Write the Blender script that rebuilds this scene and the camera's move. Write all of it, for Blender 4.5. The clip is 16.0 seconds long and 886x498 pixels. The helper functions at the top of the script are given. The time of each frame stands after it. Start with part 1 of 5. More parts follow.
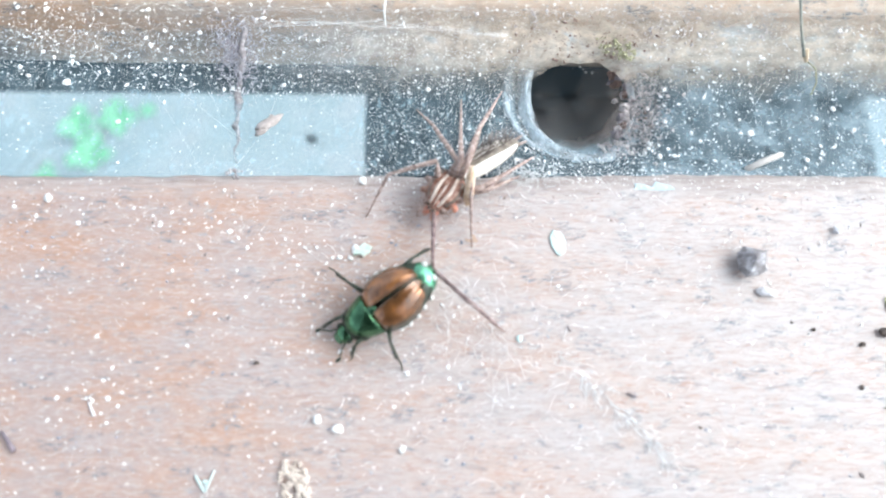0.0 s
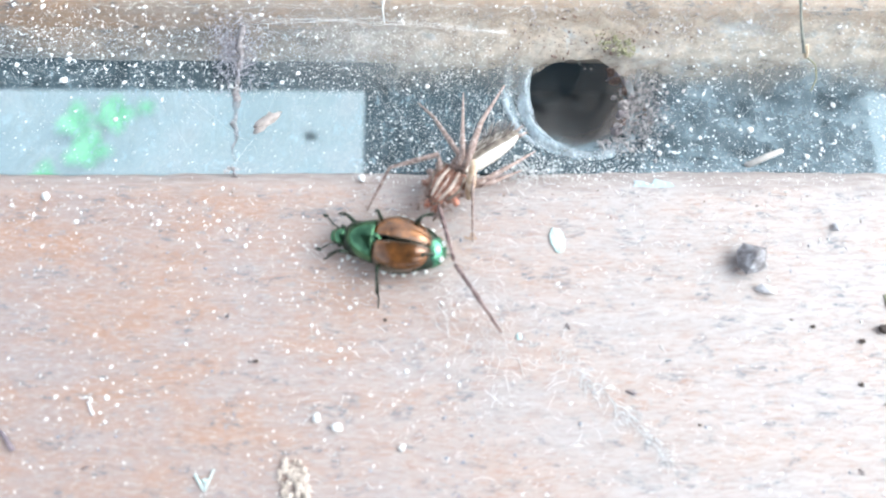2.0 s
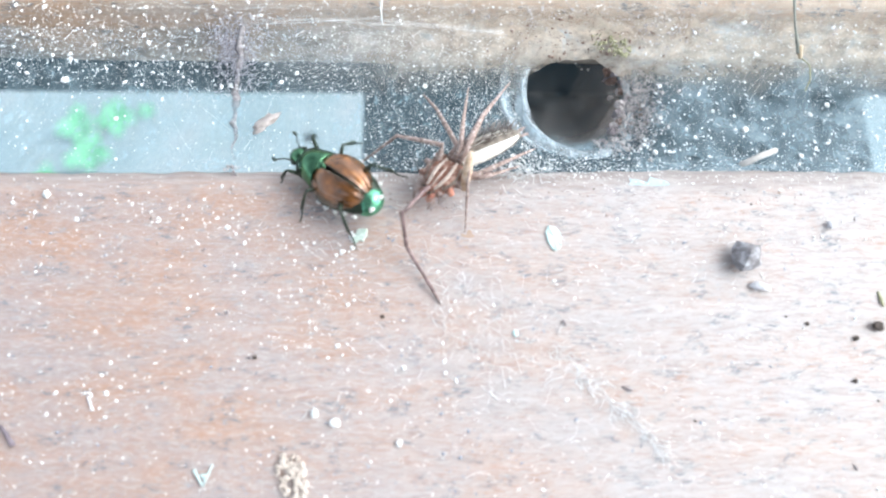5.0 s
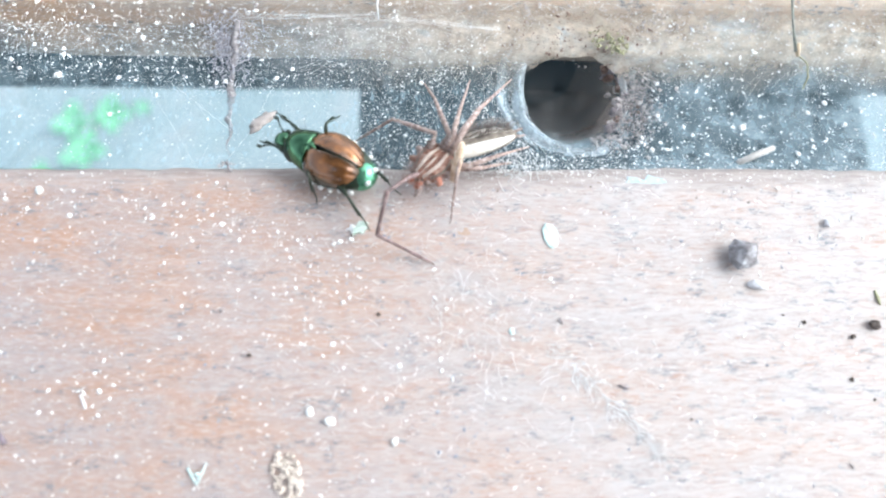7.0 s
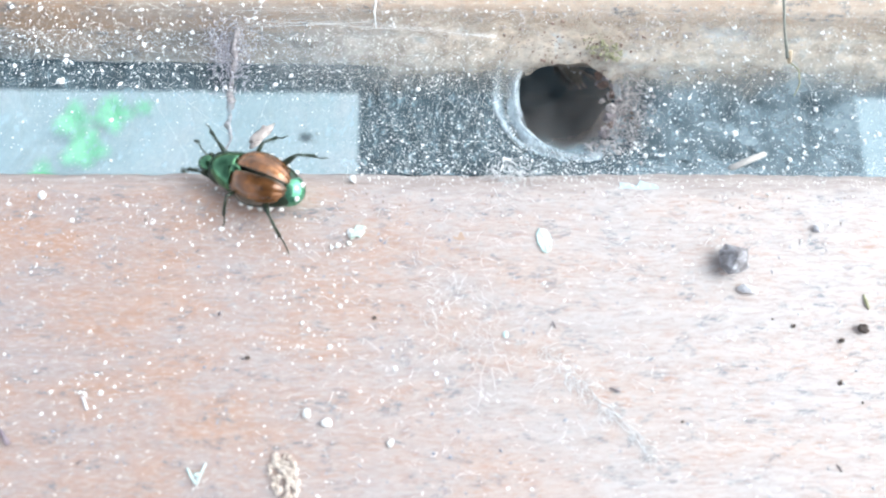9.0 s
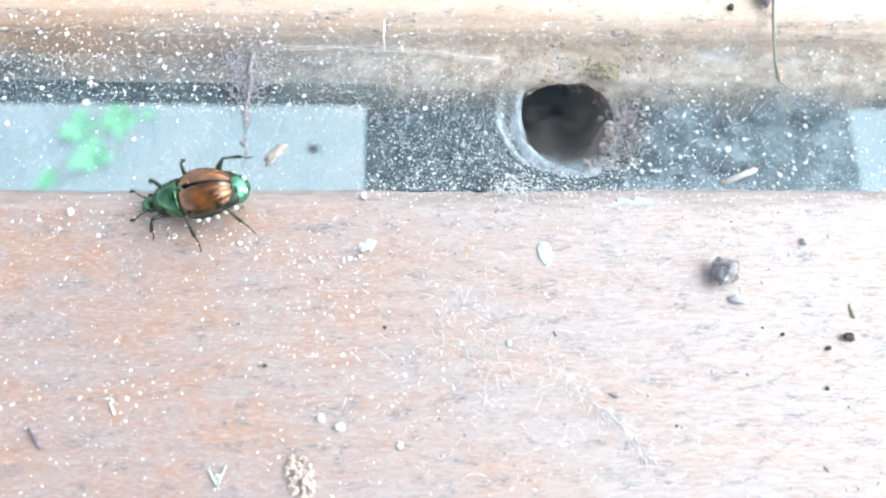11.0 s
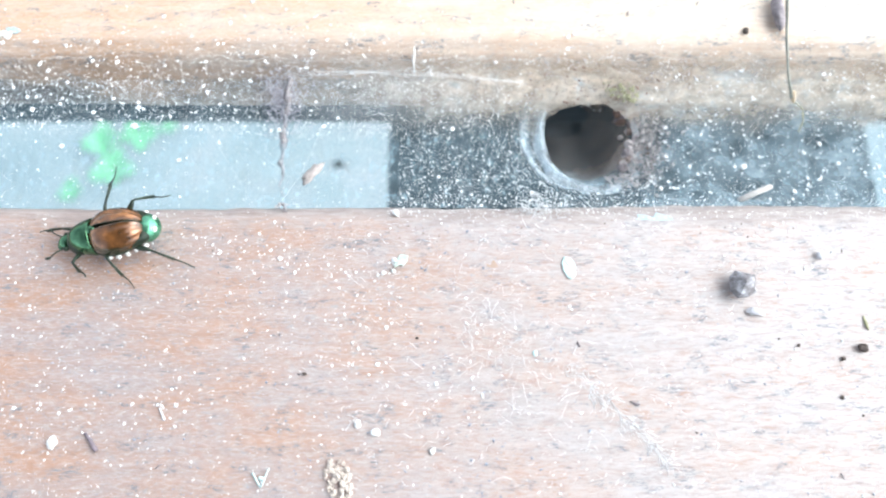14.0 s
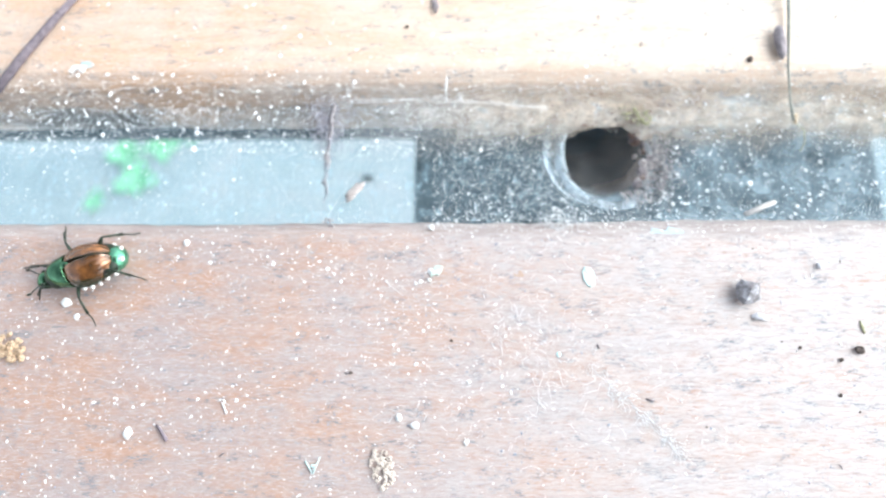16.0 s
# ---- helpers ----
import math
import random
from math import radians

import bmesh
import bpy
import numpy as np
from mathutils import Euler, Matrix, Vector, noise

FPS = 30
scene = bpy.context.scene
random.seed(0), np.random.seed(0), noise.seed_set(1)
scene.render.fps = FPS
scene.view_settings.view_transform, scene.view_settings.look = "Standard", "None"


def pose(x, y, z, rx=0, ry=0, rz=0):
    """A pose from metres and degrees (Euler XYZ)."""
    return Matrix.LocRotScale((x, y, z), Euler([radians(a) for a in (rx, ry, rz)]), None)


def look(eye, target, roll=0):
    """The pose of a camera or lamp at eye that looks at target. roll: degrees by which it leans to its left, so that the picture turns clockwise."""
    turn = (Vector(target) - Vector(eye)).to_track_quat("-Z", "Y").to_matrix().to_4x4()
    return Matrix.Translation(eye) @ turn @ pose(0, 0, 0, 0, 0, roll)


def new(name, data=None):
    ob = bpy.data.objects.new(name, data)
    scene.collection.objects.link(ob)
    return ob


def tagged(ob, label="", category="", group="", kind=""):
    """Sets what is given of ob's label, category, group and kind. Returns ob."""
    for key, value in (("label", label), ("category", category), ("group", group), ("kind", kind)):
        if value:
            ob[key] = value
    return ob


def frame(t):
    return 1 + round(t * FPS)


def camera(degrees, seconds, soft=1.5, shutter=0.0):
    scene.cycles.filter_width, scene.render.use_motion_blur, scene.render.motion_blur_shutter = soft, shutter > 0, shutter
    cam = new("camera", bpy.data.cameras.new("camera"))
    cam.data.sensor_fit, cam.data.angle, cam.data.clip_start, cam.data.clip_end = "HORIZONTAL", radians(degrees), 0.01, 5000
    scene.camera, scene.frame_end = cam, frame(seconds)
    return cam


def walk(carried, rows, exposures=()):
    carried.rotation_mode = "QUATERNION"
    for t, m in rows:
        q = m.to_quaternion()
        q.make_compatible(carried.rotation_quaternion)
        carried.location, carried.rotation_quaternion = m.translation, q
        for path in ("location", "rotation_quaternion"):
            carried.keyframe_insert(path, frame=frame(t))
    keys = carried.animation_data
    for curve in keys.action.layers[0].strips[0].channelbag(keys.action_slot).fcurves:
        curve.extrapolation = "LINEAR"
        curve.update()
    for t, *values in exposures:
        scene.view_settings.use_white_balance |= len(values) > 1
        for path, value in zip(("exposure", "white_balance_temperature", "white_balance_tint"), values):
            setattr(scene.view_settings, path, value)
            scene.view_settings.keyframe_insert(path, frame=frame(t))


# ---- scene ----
# ---- camera and its walk (millimetres, turned into metres) ----
MM = 0.001
cam = camera(69.5, 16.0, soft=2.1)
cam.data.dof.use_dof = True
cam.data.dof.focus_distance = 0.068
cam.data.dof.aperture_fstop = 17.0
PATH = [
    (0, (-1.28, -20.81, 58.62), (-0.63, -16.27, 39.16), 7.90),
    (0.5, (-1.28, -20.68, 59.09), (-0.62, -16.18, 39.62), 8.00),
    (1, (-1.37, -20.61, 58.86), (-0.67, -16.13, 39.38), 8.60),
    (1.5, (-1.46, -20.71, 58.68), (-0.74, -16.23, 39.21), 8.90),
    (2, (-1.26, -20.65, 58.51), (-0.59, -16.22, 39.02), 8.20),
    (2.5, (-1.32, -20.98, 58.85), (-0.62, -16.46, 39.38), 8.40),
    (3, (-1.18, -20.81, 59.39), (-0.51, -16.31, 39.91), 8.00),
    (3.5, (-1.19, -20.86, 59.25), (-0.49, -16.38, 39.77), 8.40),
    (4, (-1.06, -21.07, 58.77), (-0.40, -16.55, 39.30), 8.00),
    (6.5, (-1.04, -21.47, 59.14), (-0.27, -16.91, 39.68), 9.10),
    (7, (-1.01, -21.34, 58.56), (-0.22, -16.85, 39.09), 9.70),
    (7.5, (-0.72, -21.27, 58.81), (0.01, -16.82, 39.33), 8.90),
    (8, (-0.75, -21.38, 59.09), (-0.03, -16.90, 39.61), 8.80),
    (8.5, (-0.66, -21.29, 59.64), (0.08, -16.81, 40.17), 9.00),
    (9, (-0.45, -21.12, 59.70), (0.29, -16.64, 40.22), 9.20),
    (11.5, (-1.05, -20.99, 63.53), (-0.44, -16.28, 44.11), 7.10),
    (12, (-1.00, -21.24, 63.41), (-0.46, -16.41, 44.01), 6.30),
    (12.5, (-1.61, -21.26, 63.76), (-1.10, -16.44, 44.36), 6.00),
    (13, (-1.98, -21.25, 64.28), (-1.56, -16.44, 44.87), 4.70),
    (13.5, (-2.22, -21.42, 65.76), (-1.91, -16.52, 46.37), 3.30),
    (14, (-2.66, -21.18, 66.70), (-2.43, -16.31, 47.30), 2.50),
    (14.5, (-3.29, -21.42, 68.38), (-3.15, -16.53, 48.99), 1.30),
    (15, (-3.69, -22.02, 69.50), (-3.69, -17.00, 50.14), -0.30),
    (15.5, (-4.25, -22.46, 72.15), (-4.33, -17.35, 52.82), -1.10),
    (16, (-4.78, -22.62, 73.85), (-4.99, -17.50, 54.52), -2.50),
]


def mm(p):
    return Vector(p) * MM


walk(cam, [(t, look(mm(e), mm(g), r)) for t, e, g, r in PATH], exposures=[(0.0, 1.31, 6000, 6), (9.0, 1.31, 6000, 6), (12.0, 1.36, 6000, 6), (16.0, 1.37, 6000, 6)])

# ---- light: bright, hazy daylight from the right ----
world = bpy.data.worlds.new("sky")
scene.world = world
world.use_nodes = True
wn = world.node_tree
sky = wn.nodes.new("ShaderNodeTexSky")
sky.sky_type = "NISHITA"
sky.sun_disc = False
sky.sun_elevation = radians(42)
sky.sun_rotation = radians(78.7)
sky.dust_density = 3.0
haze = wn.nodes.new("ShaderNodeHueSaturation")  # thin cloud: a paler sky
haze.inputs["Saturation"].default_value = 0.35
wn.links.new(sky.outputs[0], haze.inputs["Color"])
wn.links.new(haze.outputs[0], wn.nodes["Background"].inputs[0])
wn.nodes["Background"].inputs[1].default_value = 0.15
sun = new("sun", bpy.data.lights.new("sun", "SUN"))
sun.data.energy = 1.25
sun.data.angle = radians(100)
sun.data.color = (1.0, 0.97, 0.93)
sun.matrix_world = look((0.70, 0.14, 0.66), (0, 0, 0))


# ---- materials ----
def material(name, rough=0.6, metal=0.0):
    m = bpy.data.materials.new(name)
    m.use_nodes = True
    nt = m.node_tree
    b = nt.nodes["Principled BSDF"]
    b.inputs["Roughness"].default_value = rough
    b.inputs["Metallic"].default_value = metal
    return m, nt, b


def coords(nt, scale, kind="Object"):
    c = nt.nodes.new("ShaderNodeTexCoord")
    mp = nt.nodes.new("ShaderNodeMapping")
    mp.inputs["Scale"].default_value = [1000 * s for s in scale]
    nt.links.new(c.outputs[kind], mp.inputs["Vector"])
    return mp.outputs[0]


def noise_tex(nt, scale, detail=4.0, rough=0.6, kind="Object", distortion=0.0):
    n = nt.nodes.new("ShaderNodeTexNoise")
    n.inputs["Scale"].default_value = 1.0
    n.inputs["Detail"].default_value = detail
    n.inputs["Roughness"].default_value = rough
    n.inputs["Distortion"].default_value = distortion
    nt.links.new(coords(nt, scale, kind), n.inputs["Vector"])
    return n.outputs["Fac"]


def ramp(nt, fac, stops):
    r = nt.nodes.new("ShaderNodeValToRGB")
    e = r.color_ramp.elements
    while len(e) < len(stops):
        e.new(0.5)
    for el, (p, c) in zip(e, stops):
        el.position = p
        el.color = (*c, 1) if len(c) == 3 else c
    nt.links.new(fac, r.inputs[0])
    return r.outputs[0]


def grey(v):
    return (v, v, v)


def mix(nt, fac, a, b, mode="MIX"):
    m = nt.nodes.new("ShaderNodeMix")
    m.data_type = "RGBA"
    m.blend_type = mode
    for sock, v in ((m.inputs[0], fac), (m.inputs[6], a), (m.inputs[7], b)):
        if isinstance(v, bpy.types.NodeSocket):
            nt.links.new(v, sock)
        elif isinstance(v, (int, float)):
            sock.default_value = v
        else:
            sock.default_value = (*v, 1)
    return m.outputs[2]


def bump(nt, b, height, strength=0.4, distance=0.0002):
    n = nt.nodes.new("ShaderNodeBump")
    n.inputs["Strength"].default_value = strength
    n.inputs["Distance"].default_value = distance
    nt.links.new(height, n.inputs["Height"])
    nt.links.new(n.outputs[0], b.inputs["Normal"])


def math_node(nt, op, *values):
    n = nt.nodes.new("ShaderNodeMath")
    n.operation = op
    for sock, v in zip(n.inputs, values):
        if isinstance(v, bpy.types.NodeSocket):
            nt.links.new(v, sock)
        else:
            sock.default_value = v
    return n.outputs[0]


def span(nt, value, low, high, top=1.0):
    n = nt.nodes.new("ShaderNodeMapRange")
    n.interpolation_type = "SMOOTHSTEP"
    n.inputs["From Min"].default_value = low
    n.inputs["From Max"].default_value = high
    n.inputs["To Max"].default_value = top
    nt.links.new(value, n.inputs["Value"])
    return n.outputs[0]


def wood_material(name, tone, pale, spots, edge, side, amount, grimes, white, streak_and_light_tone, side_shade=False):
    """Weathered wood, grain along x; dirt covers the worn edge past y = edge (mm). The colour whitens towards +x, in
    place of stronger light there.
    With the last flag set, the side below the worn edge is painted dark in patches, standing in for its shade."""
    m, nt, b = material(name, 0.5)
    broad = noise_tex(nt, (0.07, 0.18, 0.18), 5, 0.7)
    streak = noise_tex(nt, (0.95, 4.6, 4.0), 7, 0.8, distortion=0.3)
    fibre = noise_tex(nt, (1.4, 10.0, 6.0), 4, 0.85, distortion=0.1)
    sep = nt.nodes.new("ShaderNodeSeparateXYZ")
    nt.links.new(coords(nt, (1, 1, 1)), sep.inputs[0])
    c = ramp(nt, broad, [(0.40, tone), (0.60, pale)])
    c = mix(nt, ramp(nt, streak, [(0.47, grey(0.0)), (0.62, grey(0.6))]), c, tuple(0.96 * v for v in streak_and_light_tone))
    c = mix(nt, ramp(nt, fibre, [(0.36, grey(0.6)), (0.48, grey(0.0))]), c, tuple(0.6 * v for v in tone))
    blotch = noise_tex(nt, (0.75, 1.5, 1.5), 6, 0.8, distortion=0.5)
    c = mix(nt, ramp(nt, blotch, [(0.56, grey(0.0)), (0.66, grey(0.8))]), c, spots)
    crack = noise_tex(nt, (0.45, 4.0, 3.0), 3, 0.7, distortion=1.2)
    c = mix(nt, ramp(nt, crack, [(0.62, grey(0.0)), (0.70, grey(0.7))]), c, (0.20, 0.17, 0.18))
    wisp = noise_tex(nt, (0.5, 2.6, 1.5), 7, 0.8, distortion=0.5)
    # brighter light towards +x, painted into the wood colour in wisps
    painted_light = math_node(nt, "MULTIPLY", span(nt, math_node(nt, "MULTIPLY_ADD", broad, 40.0, sep.outputs[0]), -26.0, 56.0), span(nt, wisp, 0.30, 0.60, white))
    c = mix(nt, painted_light, c, streak_and_light_tone)
    cluster = span(nt, noise_tex(nt, (0.30, 0.65, 0.6), 3, 0.6, distortion=0.5), 0.55, 0.63)
    dash = span(nt, noise_tex(nt, (1.1, 4.6, 3.5), 5, 0.8, distortion=0.8), 0.49, 0.57, 0.85)
    c = mix(nt, math_node(nt, "MULTIPLY", cluster, dash), c, (0.17, 0.19, 0.215))
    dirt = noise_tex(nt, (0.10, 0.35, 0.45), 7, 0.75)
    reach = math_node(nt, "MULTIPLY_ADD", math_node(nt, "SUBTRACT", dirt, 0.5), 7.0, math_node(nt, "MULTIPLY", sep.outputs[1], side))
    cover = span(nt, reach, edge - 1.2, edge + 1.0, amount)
    if side_shade:
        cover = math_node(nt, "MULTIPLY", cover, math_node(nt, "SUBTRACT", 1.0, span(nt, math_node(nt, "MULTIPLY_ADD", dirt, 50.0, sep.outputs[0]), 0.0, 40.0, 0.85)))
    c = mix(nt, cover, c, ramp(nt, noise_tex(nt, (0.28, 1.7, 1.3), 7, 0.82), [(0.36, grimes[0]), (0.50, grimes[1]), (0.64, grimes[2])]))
    if side_shade:
        # shade on the side face put into the colour, dark and patchy
        shade_z = math_node(nt, "MULTIPLY_ADD", math_node(nt, "SUBTRACT", noise_tex(nt, (0.09, 0.3, 0.4), 6, 0.7), 0.5), 5.0, math_node(nt, "ADD", sep.outputs[2], span(nt, sep.outputs[0], -2.0, 18.0, 1.8)))
        below = math_node(nt, "SUBTRACT", 1.0, span(nt, shade_z, -6.6, -3.2))
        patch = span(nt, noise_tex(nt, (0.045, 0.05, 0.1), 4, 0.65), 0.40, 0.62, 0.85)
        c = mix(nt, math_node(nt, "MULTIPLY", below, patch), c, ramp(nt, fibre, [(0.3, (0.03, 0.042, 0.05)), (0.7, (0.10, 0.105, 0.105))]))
    nt.links.new(c, b.inputs["Base Color"])
    nt.links.new(ramp(nt, streak, [(0.3, grey(0.34)), (0.7, grey(0.6))]), b.inputs["Roughness"])
    bump(nt, b, mix(nt, 0.5, streak, fibre), 0.45, 0.00013)
    return m


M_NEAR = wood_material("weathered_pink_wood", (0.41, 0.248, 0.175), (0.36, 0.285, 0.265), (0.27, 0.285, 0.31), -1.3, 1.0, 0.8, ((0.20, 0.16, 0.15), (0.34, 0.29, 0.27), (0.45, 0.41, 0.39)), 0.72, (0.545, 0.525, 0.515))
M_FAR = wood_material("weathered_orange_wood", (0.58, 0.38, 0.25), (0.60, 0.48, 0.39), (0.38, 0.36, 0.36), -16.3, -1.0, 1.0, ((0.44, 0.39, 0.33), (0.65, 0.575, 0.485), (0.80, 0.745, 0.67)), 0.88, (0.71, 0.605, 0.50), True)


def simple(name, colours, scale=(2, 2, 2), rough=0.7, metal=0.0, relief=0.4, distance=0.00008, kind="Object"):
    m, nt, b = material(name, rough, metal)
    n = noise_tex(nt, scale, 5, 0.65, kind)
    k = len(colours)
    nt.links.new(ramp(nt, n, [(0.3 + 0.4 * i / max(1, k - 1), c) for i, c in enumerate(colours)]), b.inputs["Base Color"])
    if relief:
        bump(nt, b, n, relief, distance)
    return m


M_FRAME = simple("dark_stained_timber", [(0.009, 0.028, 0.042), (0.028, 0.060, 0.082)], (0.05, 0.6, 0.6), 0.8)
M_WALL = simple("dark_blocker_boards", [(0.05, 0.055, 0.055), (0.10, 0.10, 0.095)], (0.002, 0.02, 0.02), 0.8)
M_CONCRETE = simple("pale_concrete", [(0.19, 0.26, 0.285), (0.25, 0.315, 0.33), (0.31, 0.345, 0.36)], (0.014, 0.014, 0.014), 0.9)
M_WEED = simple("weed_leaf_green", [(0.11, 0.39, 0.19), (0.20, 0.55, 0.30)], (0.05, 0.05, 0.05), 0.5)
M_STONE = simple("dark_grey_stone", [(0.08, 0.07, 0.07), (0.24, 0.225, 0.235), (0.52, 0.53, 0.57)], (1.2, 1.2, 1.2), 0.5, relief=0.8)
M_SOIL = simple("dark_soil", [(0.04, 0.032, 0.03), (0.14, 0.105, 0.085)], (2, 2, 2), 0.8)
M_CHALK = simple("white_chip", [(0.74, 0.75, 0.73), (0.86, 0.86, 0.85)], (2, 2, 2), 0.7)
M_DUST = simple("white_dust", [(0.84, 0.85, 0.85), (0.92, 0.92, 0.92)], (1, 1, 1), 0.8, relief=0)
M_MINT = simple("pale_mint_flake", [(0.50, 0.68, 0.65), (0.70, 0.80, 0.79)], (0.8, 0.8, 0.8), 0.45)
M_LICHEN = simple("pale_lichen", [(0.42, 0.54, 0.46), (0.66, 0.73, 0.67)], (1.2, 1.2, 1.2), 0.8)
M_SCRAP = simple("pale_blue_scrap", [(0.36, 0.48, 0.52), (0.54, 0.64, 0.68)], (1.2, 1.2, 1.2), 0.6)
M_PINK = simple("pink_wood_chip", [(0.30, 0.26, 0.24), (0.58, 0.52, 0.49)], (1.2, 1.2, 1.2), 0.7)
M_TAN = simple("tan_crumb", [(0.46, 0.39, 0.33), (0.72, 0.64, 0.57)], (1.5, 1.5, 1.5), 0.8)
M_YELLOW = simple("yellow_tan_crumb", [(0.33, 0.22, 0.13), (0.60, 0.46, 0.32)], (1.5, 1.5, 1.5), 0.8)
M_TWIG = simple("dark_twig", [(0.09, 0.075, 0.088), (0.24, 0.20, 0.225)], (1.5, 1.5, 1.5), 0.8)
M_STRAW = simple("pale_straw", [(0.36, 0.34, 0.32), (0.66, 0.63, 0.60)], (1.5, 1.5, 1.5), 0.6)
M_ASH = simple("pale_ash_grey", [(0.48, 0.47, 0.49), (0.74, 0.73, 0.75)], (1.5, 1.5, 1.5), 0.8)
M_MAUVE = simple("mauve_grey_dirt", [(0.24, 0.21, 0.205), (0.48, 0.44, 0.43), (0.70, 0.665, 0.655)], (1.6, 1.6, 1.6), 0.9)
M_FLUFF = simple("mauve_white_fluff", [(0.30, 0.29, 0.33), (0.62, 0.61, 0.66)], (1.6, 1.6, 1.6), 0.9)
M_SLATE = simple("blue_grey_grit", [(0.16, 0.18, 0.23), (0.38, 0.41, 0.47)], (1.5, 1.5, 1.5), 0.9)
M_MOSS = simple("olive_moss", [(0.22, 0.22, 0.12), (0.46, 0.44, 0.30)], (2, 2, 2), 0.9)
M_GRIME = simple("grey_grime", [(0.15, 0.13, 0.14), (0.40, 0.36, 0.37)], (1.5, 1.5, 1.5), 0.9)
M_STRAND = simple("mottled_grey_silk", [(0.13, 0.12, 0.125), (0.30, 0.275, 0.28), (0.52, 0.49, 0.49)], (2.5, 2.5, 2.5), 0.9)
M_RUST = simple("rusty_brown_dirt", [(0.12, 0.075, 0.06), (0.30, 0.21, 0.18)], (1.5, 1.5, 1.5), 0.9)
M_STEM = simple("grey_green_stem", [(0.17, 0.18, 0.15), (0.40, 0.41, 0.36)], (1.5, 1.5, 1.5), 0.8)
M_HUSK = simple("brown_husk", [(0.10, 0.08, 0.072), (0.26, 0.21, 0.19)], (1, 1, 1), 0.7)
M_OCHRE = simple("ochre_resin", [(0.50, 0.38, 0.24), (0.70, 0.58, 0.42)], (1, 1, 1), 0.5)
M_RESIN = simple("pale_ochre_resin", [(0.36, 0.25, 0.18), (0.48, 0.36, 0.28)], (3, 3, 3), 0.5)
# beetle
M_GREEN = simple("metallic_green_shell", [(0.028, 0.08, 0.042), (0.14, 0.29, 0.16)], (1.4, 1.4, 1.4), 0.13, 0.9, 0.25, 0.00004)
M_GREEN_TAIL = simple("bright_green_tail", [(0.06, 0.22, 0.12), (0.19, 0.45, 0.30)], (1.5, 1.5, 1.5), 0.22, 0.75, 0.25, 0.00004)
def wing_material():
    """Copper-brown wing case with the species' dark green-black margins."""
    m, nt, b = material("coppery_wing_case", 0.25, 0.42)
    c = ramp(nt, noise_tex(nt, (0.7, 0.7, 0.7), 5, 0.6), [(0.3, (0.075, 0.036, 0.014)), (0.5, (0.19, 0.078, 0.026)), (0.7, (0.40, 0.16, 0.042))])
    sep = nt.nodes.new("ShaderNodeSeparateXYZ")
    nt.links.new(coords(nt, (1, 1, 1)), sep.inputs[0])
    ex = math_node(nt, "POWER", math_node(nt, "ABSOLUTE", math_node(nt, "DIVIDE", math_node(nt, "ADD", sep.outputs[0], 1.1), 2.95)), 2.6)
    ey = math_node(nt, "POWER", math_node(nt, "ABSOLUTE", math_node(nt, "DIVIDE", sep.outputs[1], 2.52)), 2.6)
    c = mix(nt, span(nt, math_node(nt, "ADD", ex, ey), 0.62, 1.02, 0.95), c, (0.022, 0.034, 0.016))
    seam = math_node(nt, "SUBTRACT", 1.0, span(nt, math_node(nt, "ABSOLUTE", sep.outputs[1]), 0.05, 0.55))
    c = mix(nt, math_node(nt, "MULTIPLY", seam, 0.7), c, (0.05, 0.032, 0.016))
    nt.links.new(c, b.inputs["Base Color"])
    return m


M_COPPER = wing_material()
M_COPPER.node_tree.nodes["Principled BSDF"].inputs["Coat Weight"].default_value = 1.0
M_COPPER.node_tree.nodes["Principled BSDF"].inputs["Coat Roughness"].default_value = 0.12
M_COPPER.node_tree.nodes["Principled BSDF"].inputs["Coat IOR"].default_value = 1.5
for _m, _t in ((M_GREEN, 260.0),):
    _b = _m.node_tree.nodes["Principled BSDF"]
    _b.inputs["Thin Film Thickness"].default_value = _t
    _b.inputs["Thin Film IOR"].default_value = 1.5
M_BLACK = simple("black_green_leg", [(0.012, 0.016, 0.012), (0.03, 0.05, 0.03)], (2, 2, 2), 0.35, 0.3)
M_TUFT = simple("white_hair_tuft", [(0.75, 0.74, 0.70), (0.9, 0.9, 0.88)], (6, 6, 6), 0.9)
# spider
M_CARA = simple("reddish_brown_carapace", [(0.07, 0.03, 0.022), (0.22, 0.09, 0.055), (0.50, 0.33, 0.26)], (1.4, 1.4, 1.4), 0.6)
M_CREAM = simple("cream_stripe", [(0.58, 0.52, 0.44), (0.85, 0.81, 0.73), (0.92, 0.89, 0.83)], (1.7, 1.7, 1.7), 0.75)
M_STRIPE = simple("pale_brown_stripe", [(0.46, 0.35, 0.28), (0.78, 0.70, 0.62)], (2.5, 2.5, 2.5), 0.8)
M_ABDO = simple("dark_speckled_abdomen", [(0.06, 0.048, 0.04), (0.32, 0.27, 0.22)], (2, 2, 2), 0.7)
M_SPLEG = simple("banded_brown_leg", [(0.10, 0.065, 0.058), (0.34, 0.25, 0.22), (0.66, 0.56, 0.51)], (2.2, 2.2, 2.2), 0.8)
M_TANLEG = simple("pale_tan_thigh", [(0.36, 0.22, 0.13), (0.60, 0.44, 0.31), (0.74, 0.62, 0.50)], (1.2, 1.2, 1.2), 0.7)
M_SHIN = simple("dark_brown_shin", [(0.07, 0.045, 0.045), (0.19, 0.125, 0.12), (0.38, 0.29, 0.28)], (2.2, 2.2, 2.2), 0.7)
M_JAW = simple("orange_red_jaw", [(0.34, 0.09, 0.055), (0.70, 0.32, 0.22)], (1.6, 1.6, 1.6), 0.5)


